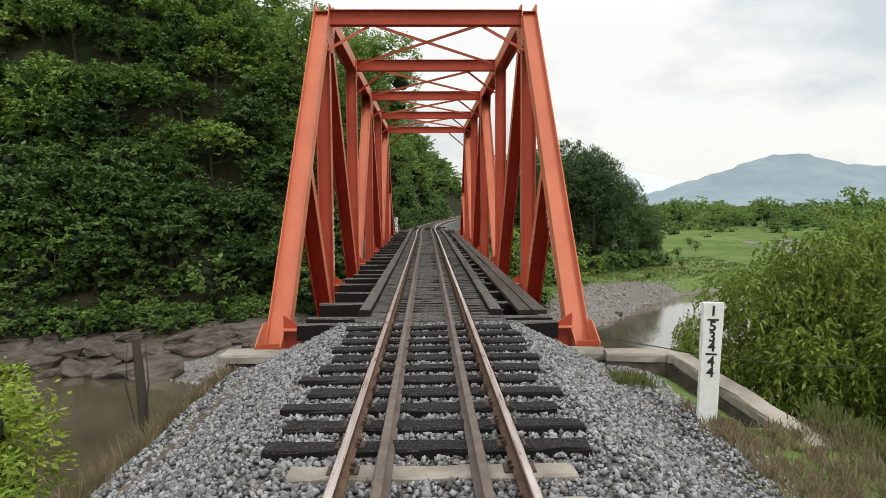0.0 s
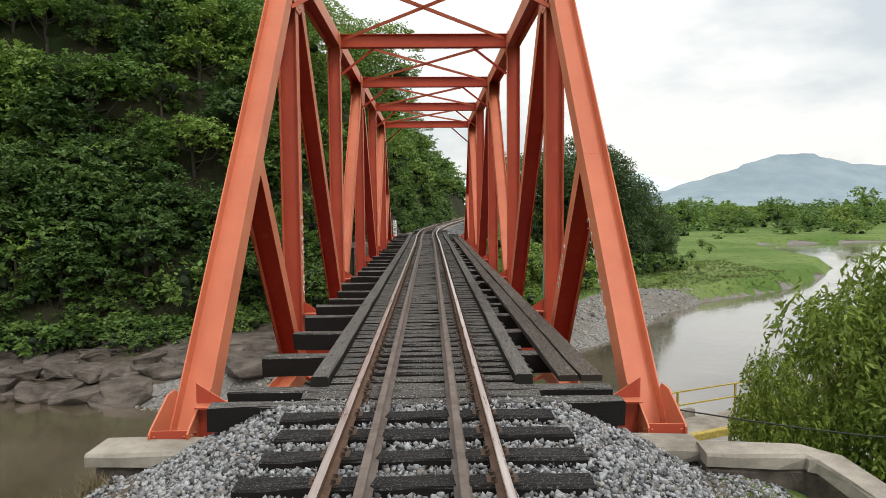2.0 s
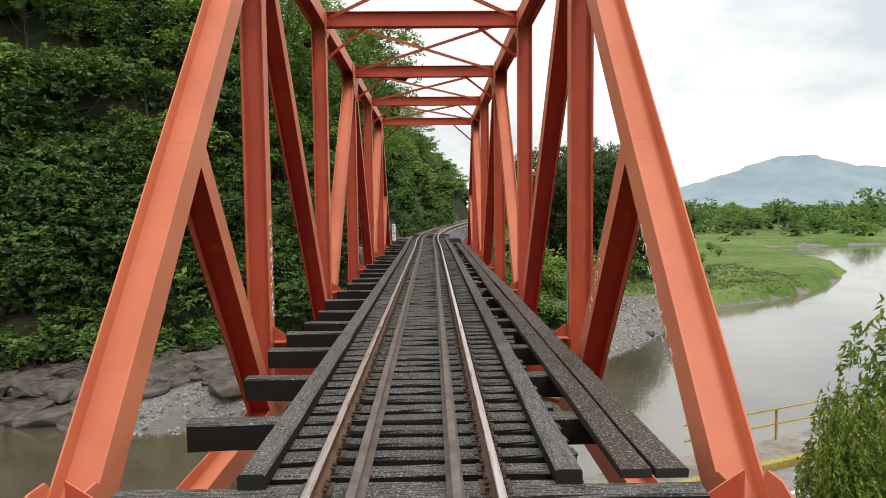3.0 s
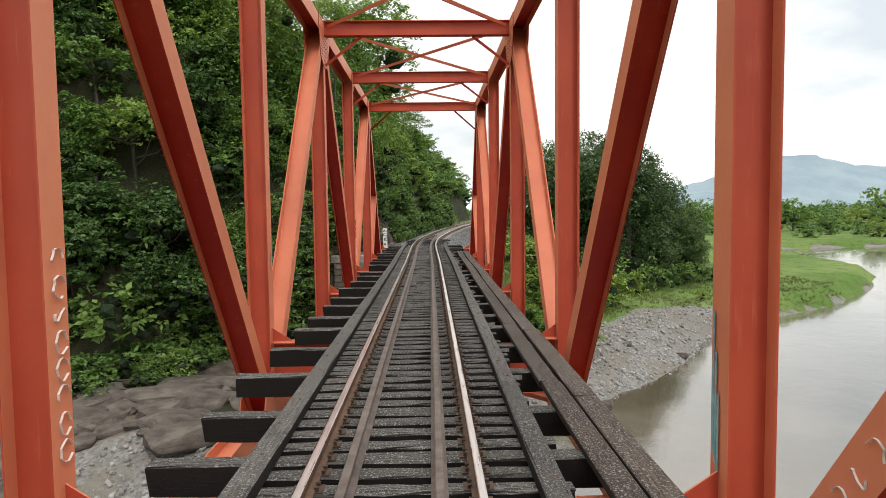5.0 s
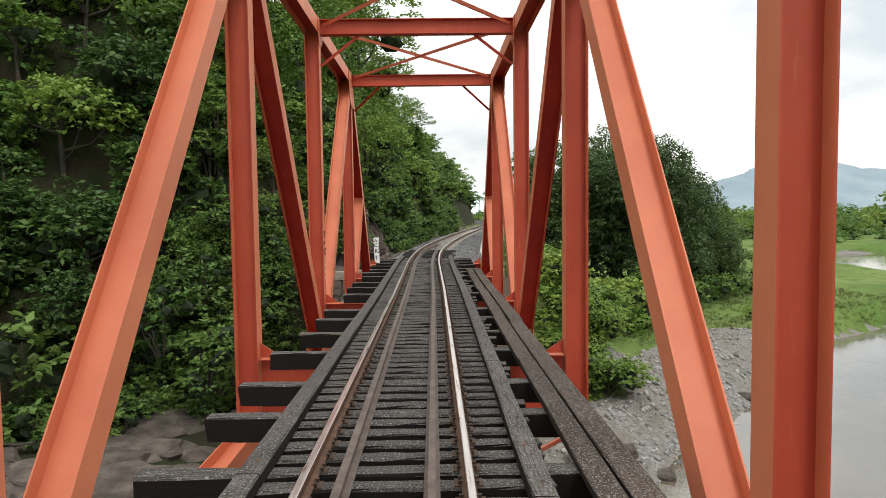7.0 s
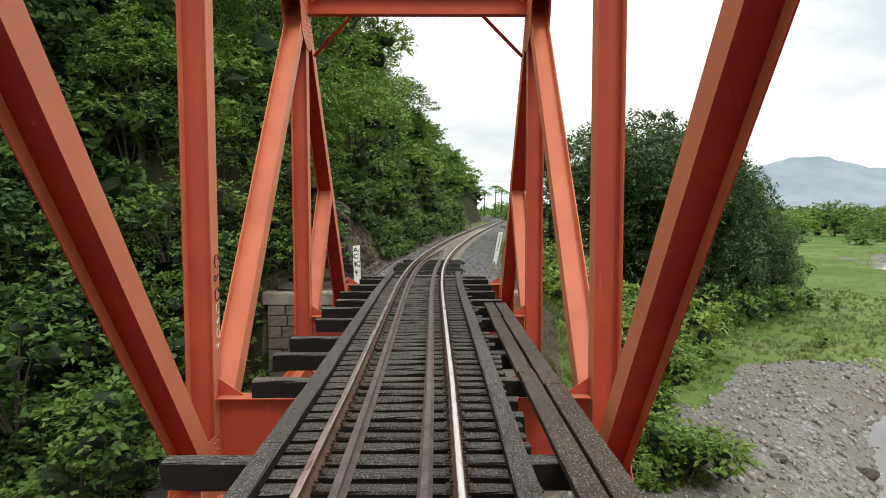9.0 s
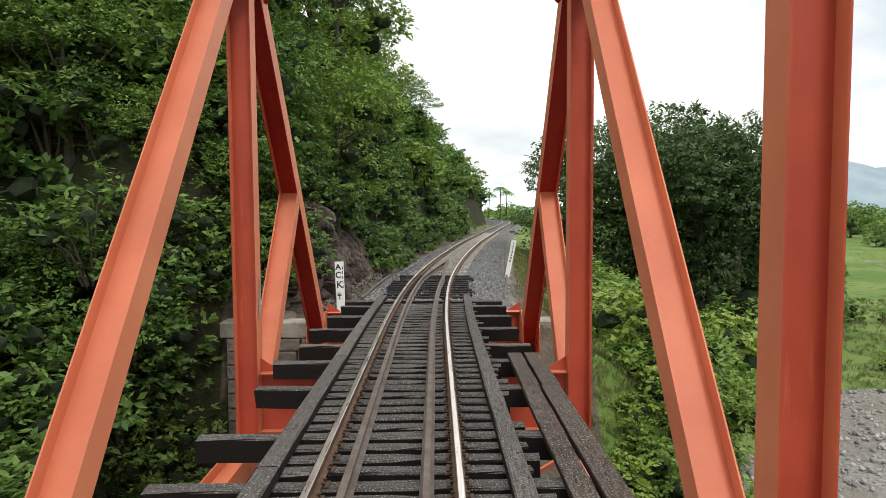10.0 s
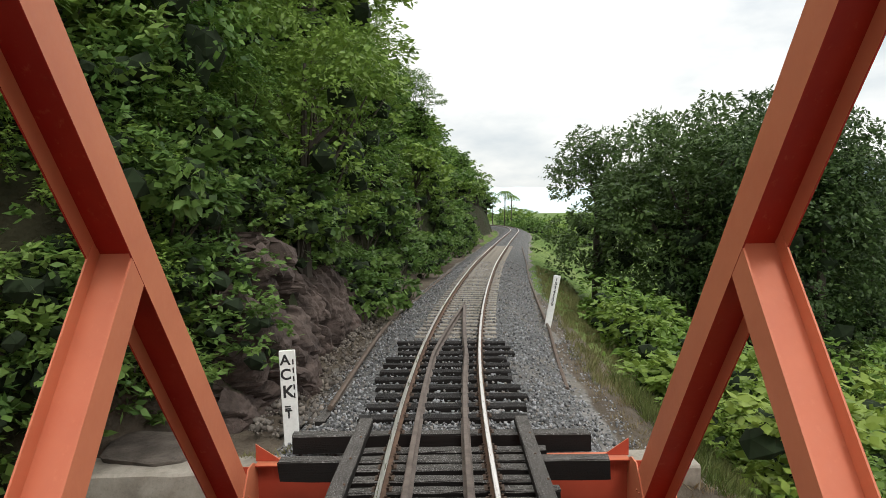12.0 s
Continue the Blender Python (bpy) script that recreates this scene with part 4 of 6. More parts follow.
def coping(name, line, w, h, top, label):
    """A concrete coping with worn edges along a line of (x, y)."""
    bm = bmesh.new()
    r = random.Random(8)
    pts = []
    for (xa, ya), (xb, yb) in zip(line, line[1:]):
        n = max(2, int(math.hypot(xb - xa, yb - ya) / 0.35))
        pts += [(xa + (xb - xa) * i / n, ya + (yb - ya) * i / n) for i in range(n)]
    pts.append(line[-1])
    rings = []
    for i, (x, y) in enumerate(pts):
        a, b = pts[max(i - 1, 0)], pts[min(i + 1, len(pts) - 1)]
        d = Vector((b[0] - a[0], b[1] - a[1], 0)).normalized()
        s = Vector((-d.y, d.x, 0))
        zt = top if not callable(top) else top(x, y)
        rings.append([bm.verts.new(Vector((x, y, 0)) + s * (o * w / 2 + r.uniform(-0.02, 0.02)) + Vector((0, 0, zt + dz + r.uniform(-0.012, 0.012)))) for o, dz in ((-1, -h), (-1, -0.04), (-0.88, 0), (0.88, 0), (1, -0.04), (1, -h))])
    for a, b in zip(rings, rings[1:]):
        for k in range(6):
            bm.faces.new((a[k], a[(k + 1) % 6], b[(k + 1) % 6], b[k]))
    bm.faces.new(rings[0])
    bm.faces.new(rings[-1])
    ob = part(name, finish(bm), CONCRETE)
    ob.matrix_basis = SITE
    return tagged(ob, label, "wall", kind="structure")


coping("abutment_wall", [(-3.70, -0.05), (3.2, -0.17)], 0.52, 0.16, -0.66, "weathered concrete coping of the near abutment")
backwall = coping("abutment_wall", [(-3.60, -0.04), (3.2, -0.15)], 0.44, 2.4, -0.824, "dark rubble stone backwall of the near abutment")
backwall.data.materials.clear()
backwall.data.materials.append(RUBBLE)
WING = [(3.1, -0.50), (4.15, -0.62), (4.32, -0.85), (4.55, -2.06), (4.85, -3.5), (5.12, -4.7)]
coping("wing_wall", WING, 0.36, 0.16, lambda x, y: -0.61 - 0.155 * max(0, -y - 0.9), "cracked concrete coping of the wing wall beside the ballast")
wing = coping("wing_wall", WING, 0.32, 2.0, lambda x, y: -0.775 - 0.155 * max(0, -y - 0.9), "dark rubble stone wing wall under the coping")
wing.data.materials.clear()
wing.data.materials.append(RUBBLE)
coping("abutment_wall", [(-5.95, 42.35), (4.0, 42.35)], 0.75, 0.45, -0.72, "concrete cap on the far stone abutment")

abutment = thing("stone_abutment", "coursed dark stone masonry abutment with pale mortar joints", "abutment", kind="structure")
abutment.matrix_basis = SITE
bm = bmesh.new()
box(bm, -5.8, 3.9, 42.12, 43.2, -9.0, -1.18)
part("core", finish(bm), CONCRETE, abutment, "pale mortar behind the stones")
STONES = []
for i in range(6):
    bm = bmesh.new()
    vs = box(bm, -0.5, 0.5, -0.12, 0.06, -0.5, 0.5)
    r = random.Random(60 + i)
    for v in vs:
        v.co += Vector((r.uniform(-0.025, 0.0) if v.co.x > 0 else r.uniform(0, 0.025), r.uniform(-0.04, 0.03), r.uniform(-0.03, 0.0) if v.co.z > 0 else r.uniform(0, 0.03)))
    finish(bm, 0.03)
    me = bpy.data.meshes.new("stone")
    bm.to_mesh(me)
    bm.free()
    me.materials.append(MASON)
    STONES.append(me)
r = random.Random(3)
z = -1.2
while z > -7.6:
    h = r.uniform(0.36, 0.46)
    x = -5.8
    while x < 3.8:
        w = min(r.uniform(0.45, 0.85), 3.9 - x)
        if w < 0.2:
            break
        ob = new("stone", STONES[r.randrange(6)])
        ob.parent = abutment
        ob.matrix_basis = Matrix.Translation((x + w / 2, 42.10, z - h / 2)) @ Matrix.Diagonal((w - 0.03, 1, h - 0.03, 1))
        x += w
    z -= h
side_wall = coping("wing_wall", [(4.0, 42.6), (6.5, 43.4), (9.5, 44.6)], 0.6, 4.4, lambda x, y: -1.1 - 0.52 * (x - 4.0), "grey rubble stone wing wall below the far abutment")
side_wall.data.materials.clear()
side_wall.data.materials.append(MASON)
# the bridge seats
for y0, y1 in ((-0.10, 1.5), (44.6, 46.5)):
    bm = bmesh.new()
    box(bm, -4.5, 4.2, y0, y1, -9.9, -2.25)
    tagged(part("bridge_seat", finish(bm, 0.04), CONCRETE), "concrete bridge seat under the truss shoes", "abutment", kind="structure")

# ---- plants ----


def leaf_mesh(name, base, out_dir, length, width, fold, seed, mat, face=None):
    """A cloud of folded leaves, two triangles each, at base points, each pointing along out_dir and, where given, turned to face."""
    r = np.random.default_rng(seed)
    n = len(base)
    d = out_dir / np.maximum(np.linalg.norm(out_dir, axis=1, keepdims=True), 1e-6)
    s = np.cross(d, r.normal(size=(n, 3)) if face is None else face + 0.42 * r.normal(size=(n, 3)))
    s /= np.maximum(np.linalg.norm(s, axis=1, keepdims=True), 1e-6)
    up = np.cross(s, d)
    L = (length * (0.6 + 0.8 * r.random(n)))[:, None]
    W = (width * (0.6 + 0.8 * r.random(n)))[:, None]
    mid = base + d * L * 0.45 - up * W * fold
    v = np.stack([base, mid + s * W / 2 + up * W * fold, base + d * L, mid - s * W / 2 + up * W * fold], 1)
    f = np.array([(0, 1, 2), (0, 2, 3)])[None] + 4 * np.arange(n)[:, None, None]
    me = bpy.data.meshes.new(name)
    me.vertices.add(n * 4)
    me.vertices.foreach_set("co", v.reshape(-1).astype(np.float32))
    me.loops.add(n * 6)
    me.loops.foreach_set("vertex_index", f.reshape(-1).astype(np.int32))
    me.polygons.add(n * 2)
    me.polygons.foreach_set("loop_start", np.arange(0, n * 6, 3, dtype=np.int32))
    me.update(calc_edges=True)
    me.materials.append(mat)
    return me


def lobes_cloud(lobes, per, r, droop=0.25, shell=0.70, flat=0.8):
    """Leaf places, directions and facings on the upper shells of uneven lobes (x, y, z, radius), in twig-sized sprays with gaps."""
    P, D, F = [], [], []
    for x, y, z, rad in lobes:
        k = max(6, int(per * rad * rad))
        tw = r.normal(size=(max(5, k // 8), 3))
        tw[:, 2] += 0.38
        tw /= np.linalg.norm(tw, axis=1, keepdims=True)
        tw = tw[tw[:, 2] > -0.6]
        tr = rad * (shell + (1.14 - shell) * r.random(len(tw)) ** 0.7)
        tips = np.array((x, y, z)) + tw * tr[:, None] * np.array((1, 1, flat))
        pick = r.integers(0, len(tw), k)
        p = tips[pick] + r.normal(size=(k, 3)) * rad * np.array((0.12, 0.12, 0.05))
        side = tw[pick] * np.array((1, 1, 0.2)) + 0.75 * r.normal(size=(k, 3)) * np.array((1, 1, 0.5))
        P.append(p)
        D.append(side + np.array((0, 0, -droop)))
        F.append(0.75 * tw[pick] + np.array((0, 0, 0.65)))
    return np.concatenate(P), np.concatenate(D), np.concatenate(F)


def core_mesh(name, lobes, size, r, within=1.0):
    """Added dark cores, one uneven lump a lobe, that paint shade inside the leaves."""
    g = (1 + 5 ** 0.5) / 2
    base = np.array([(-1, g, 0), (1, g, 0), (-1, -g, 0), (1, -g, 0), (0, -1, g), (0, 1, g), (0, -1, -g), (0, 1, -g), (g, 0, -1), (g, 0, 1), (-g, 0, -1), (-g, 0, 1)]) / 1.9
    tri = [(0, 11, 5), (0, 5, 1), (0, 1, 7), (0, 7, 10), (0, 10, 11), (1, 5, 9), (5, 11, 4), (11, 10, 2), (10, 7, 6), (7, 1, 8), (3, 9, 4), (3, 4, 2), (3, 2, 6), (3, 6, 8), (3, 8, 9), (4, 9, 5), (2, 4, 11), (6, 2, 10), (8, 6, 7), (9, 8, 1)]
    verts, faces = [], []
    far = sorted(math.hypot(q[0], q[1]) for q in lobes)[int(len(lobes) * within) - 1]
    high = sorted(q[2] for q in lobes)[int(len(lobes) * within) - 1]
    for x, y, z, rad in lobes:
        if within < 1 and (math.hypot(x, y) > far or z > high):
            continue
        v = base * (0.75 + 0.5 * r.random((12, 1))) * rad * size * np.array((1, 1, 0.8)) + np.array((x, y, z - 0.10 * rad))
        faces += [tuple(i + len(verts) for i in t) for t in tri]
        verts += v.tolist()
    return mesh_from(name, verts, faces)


def crown_lobes(r, count, rx, rz, cz, lo, hi):
    """Lobes spread over a crown, the most of them near its upper shell."""
    out = []
    for i in range(count):
        v = r.normal(size=3)
        v[2] += 0.25
        v /= np.linalg.norm(v)
        q = 0.35 + 0.65 * r.random() ** 0.5
        out.append((v[0] * rx * q, v[1] * rx * q, cz + v[2] * rz * q, lo + (hi - lo) * r.random()))
    return out


def make_tree(name, label, category, seed, tall, rx, rz, cz, count, lo, hi, per, length, width, leaf, trunk=0.22, at=(0, 0, -500), flat=0.7):
    """A tree with a tapered trunk, limbs reaching into its lobes, and a crown of leaves; returns its Empty."""
    r = np.random.default_rng(seed)
    root = thing(name, label, category, at=at)
    lobes = crown_lobes(r, count, rx, rz, cz, lo, hi)
    bm = bmesh.new()
    lean = r.normal(size=2) * 0.25
    spine = [(lean[0] * t * t, lean[1] * t * t, tall * 0.72 * t - 0.6) for t in np.linspace(0, 1, 6)]
    tube(bm, spine, [trunk * (1.25 - 1.0 * t) for t in np.linspace(0, 1, 6)], 6)
    for x, y, z, rad in lobes[: min(len(lobes), 8)]:
        t = min(max((z - 1.5) / (tall * 0.72), 0.18), 0.85)
        a = Vector((lean[0] * t * t, lean[1] * t * t, tall * 0.72 * t - 0.6))
        b = Vector((x, y, z))
        m = (a + b) / 2 + Vector((0, 0, -0.15 * (b - a).length))
        tube(bm, [a, m, b], [trunk * 0.5, trunk * 0.3, trunk * 0.1], 4)
    part("trunk", finish(bm), BARK, root)
    P, D, F = lobes_cloud(lobes, per, r, flat=flat)
    crown = link_mesh("crown", leaf_mesh("crown", P, D, length, width, 0.25, seed + 1, leaf, F), leaf, root)
    tagged(link_mesh("inner_foliage", core_mesh("inner_foliage", lobes, 0.46, r, 0.6), LEAF_SHADE, crown), kind="stuff")
    return root


def make_bush(name, label, category, seed, rx, rz, count, lo, hi, per, length, width, leaf, stems=5, at=(0, 0, -500)):
    r = np.random.default_rng(seed)
    root = thing(name, label, category, at=at)
    lobes = crown_lobes(r, count, rx, rz, rz * 0.75, lo, hi)
    bm = bmesh.new()
    for x, y, z, rad in lobes[:stems]:
        tube(bm, [(x * 0.15, y * 0.15, -0.3), (x * 0.5, y * 0.5, z * 0.5), (x, y, max(z, 0.2))], [0.035, 0.025, 0.01], 4)
    tagged(part("stem", finish(bm), BARK, root), kind="stuff")
    P, D, F = lobes_cloud(lobes, per, r, 0.15, 0.55, 0.85)
    keep = P[:, 2] > -0.15
    foliage = link_mesh("foliage", leaf_mesh("foliage", P[keep], D[keep], length, width, 0.25, seed + 1, leaf, F[keep]), leaf, root)
    tagged(link_mesh("inner_foliage", core_mesh("inner_foliage", lobes, 0.38, r), LEAF_SHADE, foliage), kind="stuff")
    return root


def stand(proto, x, y, s=1.0, sz=None, turn=0.0, sink=0.1, z=None, lean=0.0):
    if z is not None:
        (x, y), z = spot(x, y), SZ * z + BZ
    zz = float(height(x, y)) - sink if z is None else z
    m = Matrix.Translation((x, y, zz)) @ Matrix.Rotation(turn, 4, "Z") @ Matrix.Rotation(lean, 4, "X") @ Matrix.Diagonal((s, s, sz or s, 1))
    ob = proto if not proto.get("set") else None
    if ob is None:
        ob = copy_thing(proto, Matrix.Identity(4))
    else:
        proto["set"] = 1
    ob.matrix_basis = m
    return ob


rg = np.random.default_rng(21)
HILL = [make_tree("hillside_tree", lab, "tree", 100 + 7 * i, 9.5, rx, rz, cz, cnt, 1.0, 1.8, 112, 0.36, 0.22, LEAF_HILL_SHADE if i in (0, 3) else LEAF_HILL)
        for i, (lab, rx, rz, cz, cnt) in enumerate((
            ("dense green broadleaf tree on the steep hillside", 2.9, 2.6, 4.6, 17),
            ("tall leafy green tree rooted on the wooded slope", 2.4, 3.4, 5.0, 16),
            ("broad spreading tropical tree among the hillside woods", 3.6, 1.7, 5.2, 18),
            ("bushy green tree with shade-dark leaves on the overgrown slope", 2.9, 2.6, 4.0, 17)))]
NEARH = [make_tree("hillside_tree", lab, "tree", 200 + 7 * i, 9.5, rx, rz, cz, cnt, 0.8, 1.5, 250, 0.205, 0.11, LEAF_HILL) for i, (lab, rx, rz, cz, cnt) in enumerate((
    ("tall leafy tree leaning over the railway cutting", 2.5, 3.4, 5.0, 20), ("dense green tree above the rock cutting", 2.7, 3.0, 4.6, 20)))]
FAR = [make_tree("woodland_tree", "green tree in the woods along the track", "tree", 300 + 7 * i, 9.0, 3.0, 2.6, 5.0, 11, 1.2, 2.0, 42, 0.54, 0.32, LEAF_HILL) for i in range(3)]
for f in HILL + NEARH + FAR:
    f["group"] = "woods on the hillside"

rooted = []
for gx in np.arange(-72, -2, 3.3):
    for gy in np.arange(22, 82, 3.3):
        x, y = gx + rg.uniform(-1.2, 1.2), gy + rg.uniform(-1.2, 1.2)
        d = float(hill_depth(x, y))
        if d < 0.9 or d > 26:
            continue
        if d > 17 and rg.random() < 0.25:
            continue
        near = y < 60 and x > -43 and d < 15
        s = rg.uniform(0.62, 1.0) * (0.85 if d < 3 else 1.0 if d < 9 else 1.12)
        if y > 46.4 and d < 3.2:
            s *= 0.62
        # Low on the slope only the kinds with shade in their leaf colour.
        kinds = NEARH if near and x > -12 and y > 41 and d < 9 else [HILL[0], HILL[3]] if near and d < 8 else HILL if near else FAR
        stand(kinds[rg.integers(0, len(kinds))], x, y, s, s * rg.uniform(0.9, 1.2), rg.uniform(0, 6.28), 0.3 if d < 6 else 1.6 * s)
        rooted.append((x, y))
# young trees close the gaps between the larger ones
for gx in np.arange(-56, -6, 1.7):
    for gy in np.arange(26, 64, 1.7):
        d = float(hill_depth(gx, gy))
        if 2.0 < d < 22 and min((gx - x) ** 2 + (gy - y) ** 2 for x, y in rooted) > 4.6:
            s = rg.uniform(0.55, 0.72)
            stand(FAR[rg.integers(0, 3)], gx, gy, s, s, rg.uniform(0, 6.28), 1.7 * s)
            rooted.append((gx, gy))
for gy in np.arange(82, 222, 5.0):
    for gx in np.arange(1.5, 13, 4.6):
        y = gy + rg.uniform(-1.5, 1.5)
        x = float(track_x(y)) - 5.1 - gx + rg.uniform(-1.2, 1.2)
        if float(hill_depth(x, y)) < 0.6:
            continue
        s = rg.uniform(0.7, 1.1) * (0.75 if gx < 4 else 1.0)
        stand(FAR[rg.integers(0, 3)], x, y, s, s, rg.uniform(0, 6.28), 0.3)

# the tall trees that stand out against the sky beside the curve
TALL = [make_tree("tall_tree", lab, "tree", 260 + 7 * i, 20, 4.6, 7.0, 12.5, 40, 1.3, 2.3, 120, 0.34, 0.17, LEAF_HILL, 0.34)
        for i, lab in enumerate(("tall layered green tree standing against the sky beside the railway", "high spreading feathery tree above the rock cutting"))]
for f in TALL:
    f["group"] = "woods on the hillside"
for x, y, s in ((-9.8, 80.0, 0.95), (-5.6, 66.0, 1.0), (-11.0, 60.5, 0.9), (-8.6, 92.0, 0.78), (-12.5, 52.0, 0.8), (-8.5, 104.0, 0.9), (-3.5, 112.0, 0.72)):
    stand(TALL[rg.integers(0, 2)], x, y, s, s, rg.uniform(0, 6.28), 1.0 if y > 60 else 2.5)

# trees that lean out over the cutting
for x, y, s, sz in ((-4.1, 51.5, 1.0, 1.25), (-4.4, 56.0, 1.05, 1.2), (-4.2, 61.0, 0.95, 1.1), (-6.2, 47.0, 1.05, 1.35), (-3.9, 66.0, 0.9, 1.0)):
    stand(NEARH[rg.integers(0, 2)], *spot(x, y), s, sz, rg.uniform(0, 6.28), 0.3)

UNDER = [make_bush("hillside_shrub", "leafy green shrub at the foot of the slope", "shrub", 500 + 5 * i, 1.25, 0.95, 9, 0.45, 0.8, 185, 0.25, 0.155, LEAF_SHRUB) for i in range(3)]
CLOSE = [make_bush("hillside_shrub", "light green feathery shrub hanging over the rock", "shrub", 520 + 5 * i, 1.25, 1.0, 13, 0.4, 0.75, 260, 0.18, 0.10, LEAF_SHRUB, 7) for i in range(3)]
BUSH = [make_bush("bush", "bright green broad-leaved bush on the embankment", "bush", 540 + 5 * i, 1.3, 1.0, 10, 0.45, 0.85, 280, 0.21, 0.125, LEAF_BUSH) for i in range(3)]
for f in UNDER + CLOSE:
    f["group"] = "shrubs at the hill's foot"
for f in BUSH:
    f["group"] = "bushes on the embankment"
for i in range(96):
    x = rg.uniform(-37, -8.0)
    y = float(toe_y(x)) + rg.uniform(-0.8, 2.8)
    s = rg.uniform(0.6, 1.25)
    stand((CLOSE if x > -11 else UNDER)[rg.integers(0, 3)], x, y, s, s, rg.uniform(0, 6.28))
for i in range(84):
    y = 49.1 + 71 * rg.random() ** 1.35
    x = float(track_x(y)) - (4.3 if y > 59 else 5.3) - rg.uniform(0.1, 1.5)
    s = rg.uniform(0.7, 1.3)
    stand(UNDER[rg.integers(0, 3)], x, y, s, s * 1.1, rg.uniform(0, 6.28), -0.4 if y < 60 else 0.15)
placed = 0
while placed < 66:
    x, y = rg.uniform(-43, -5.5), rg.uniform(25, 56)
    d = float(hill_depth(x, y))
    if 1.0 < d < 9.5:
        near = x > -13 and y > 38.5
        s = rg.uniform(1.0, 1.4) if near else rg.uniform(1.2, 2.0)
        stand((CLOSE if near else UNDER)[rg.integers(0, 3)], x, y, s, s * 1.1, rg.uniform(0, 6.28), 0.2)
        placed += 1
for i in range(30):
    x = rg.uniform(-19.5, -8.2)
    y = float(toe_y(x)) - 3.2 * rg.random() ** 1.5
    s = rg.uniform(0.5, 1.1)
    stand(CLOSE[rg.integers(0, 3)], x, y, s, s * 0.9, rg.uniform(0, 6.28))
for x, y, z, s in ((-8.2, 38.0, -3.0, 1.2), (-8.0, 39.6, -1.9, 1.25), (-8.4, 37.4, -3.2, 1.5), (-7.6, 40.6, -0.6, 1.3), (-9.6, 37.6, -1.6, 1.4), (-6.3, 43.0, -0.2, 1.2), (-5.3, 44.4, 1.3, 1.05), (-5.0, 46.2, 2.7, 1.0), (-5.9, 44.4, 1.5, 1.3), (-7.0, 42.6, 1.2, 1.3),
                   (-5.6, 45.6, 2.9, 1.25), (-4.7, 48.0, 3.1, 0.9), (-4.6, 50.0, 3.0, 0.9), (-4.4, 52.0, 2.6, 0.9), (-8.6, 40.2, 1.0, 1.5), (-8.2, 34.9, -4.6, 1.3), (-8.6, 34.4, -4.2, 1.5), (-10.6, 35.2, -3.0, 1.6), (-3.9, 54.6, 0.4, 1.05), (-3.7, 56.4, 0.2, 1.1), (-3.5, 58.6, 0.0, 1.1), (-3.1, 61.0, 0.0, 1.0)):
    stand(CLOSE[rg.integers(0, 3)], x, y, s, s, rg.uniform(0, 6.28), z=z)
for i in range(40):
    x, y = rg.uniform(-15, -6.4), rg.uniform(41, 52)
    if float(hill_depth(x, y)) > 0.3:
        s = rg.uniform(1.0, 1.6)
        stand(CLOSE[rg.integers(0, 3)], x, y, s, s * 1.1, rg.uniform(0, 6.28), 0.2)
for x, y, z, s in ((-4.7, 50.0, 0.3, 0.95), (-5.2, 50.0, 1.0, 1.05), (-5.5, 49.0, -0.5, 1.0), (-6.1, 48.5, 0.0, 1.1), (-6.3, 50.5, 1.4, 1.2), (-6.7, 48.5, 0.9, 1.2), (-4.9, 53.0, 1.2, 0.95), (-4.5, 56.0, 2.2, 1.0), (-5.4, 54.0, 2.3, 1.1), (-7.3, 48.0, -0.2, 1.3), (-5.2, 57.5, 3.4, 1.1)):
    stand(CLOSE[rg.integers(0, 3)], x, y, s, s, rg.uniform(0, 6.28), float(height(x, y)) - z)
for i in range(84):
    y = 42.0 + 28 * rg.random() ** 1.25
    x = float(track_x(y)) + (5.3 if y < 52 else 6.5) + 8.6 * rg.random() ** 1.3
    s = rg.uniform(0.7, 1.3) * (0.7 if x < 7.0 else 1.2 if y > 48.6 else 1.0)
    if (y < 45.9 and x > 8.7) or x > 10.5 + max(0.0, y - 50) * 0.42:
        continue
    stand(BUSH[rg.integers(0, 3)], x, y, s, s, rg.uniform(0, 6.28))

for i in range(14):
    x, y = rg.uniform(5.9, 9.8), rg.uniform(41.6, 47)
    s = rg.uniform(0.55, 0.9)
    stand(BUSH[rg.integers(0, 3)], x, y, s, s, rg.uniform(0, 6.28))

DARKT = [make_tree("shade_tree", lab, "tree", 600 + 9 * i, 13, 4.5, 5.6, 6.6, 46, 1.15, 1.9, 150, 0.30, 0.155, LEAF_DARK, 0.4, flat=0.8)
         for i, lab in enumerate(("large dark green broad-crowned tree beyond the river bank", "dark leafy shade tree with a rounded uneven crown"))]
for f in DARKT:
    f["group"] = "dark trees by the far embankment"
for x, y, s, top in ((11.9, 85.0, 0.85, 10.6), (15.6, 77.0, 1.05, 11.4), (20.0, 74.0, 1.05, 11.6), (22.6, 74.0, 0.9, 10.4), (26.0, 78.0, 0.7, 9.2), (18.5, 83.0, 1.1, 13.2), (22.5, 82.0, 1.0, 12.2), (29.0, 79.0, 0.6, 6.4), (31.6, 80.0, 0.5, 2.6), (33.2, 81.0, 0.38, -1.2)):
    stand(DARKT[rg.integers(0, 2)], x, y, s * 1.05, (top - float(height(x, y)) + 0.4) / 13.4, rg.uniform(0, 6.28), 0.4)
for x, y, s in ((12, 54.5, 1.5), (14.4, 57.5, 1.6), (16.6, 60.5, 1.5), (10, 52.0, 1.4)):
    stand(UNDER[rg.integers(0, 3)], *spot(x, y), s, s * 1.1, rg.uniform(0, 6.28))
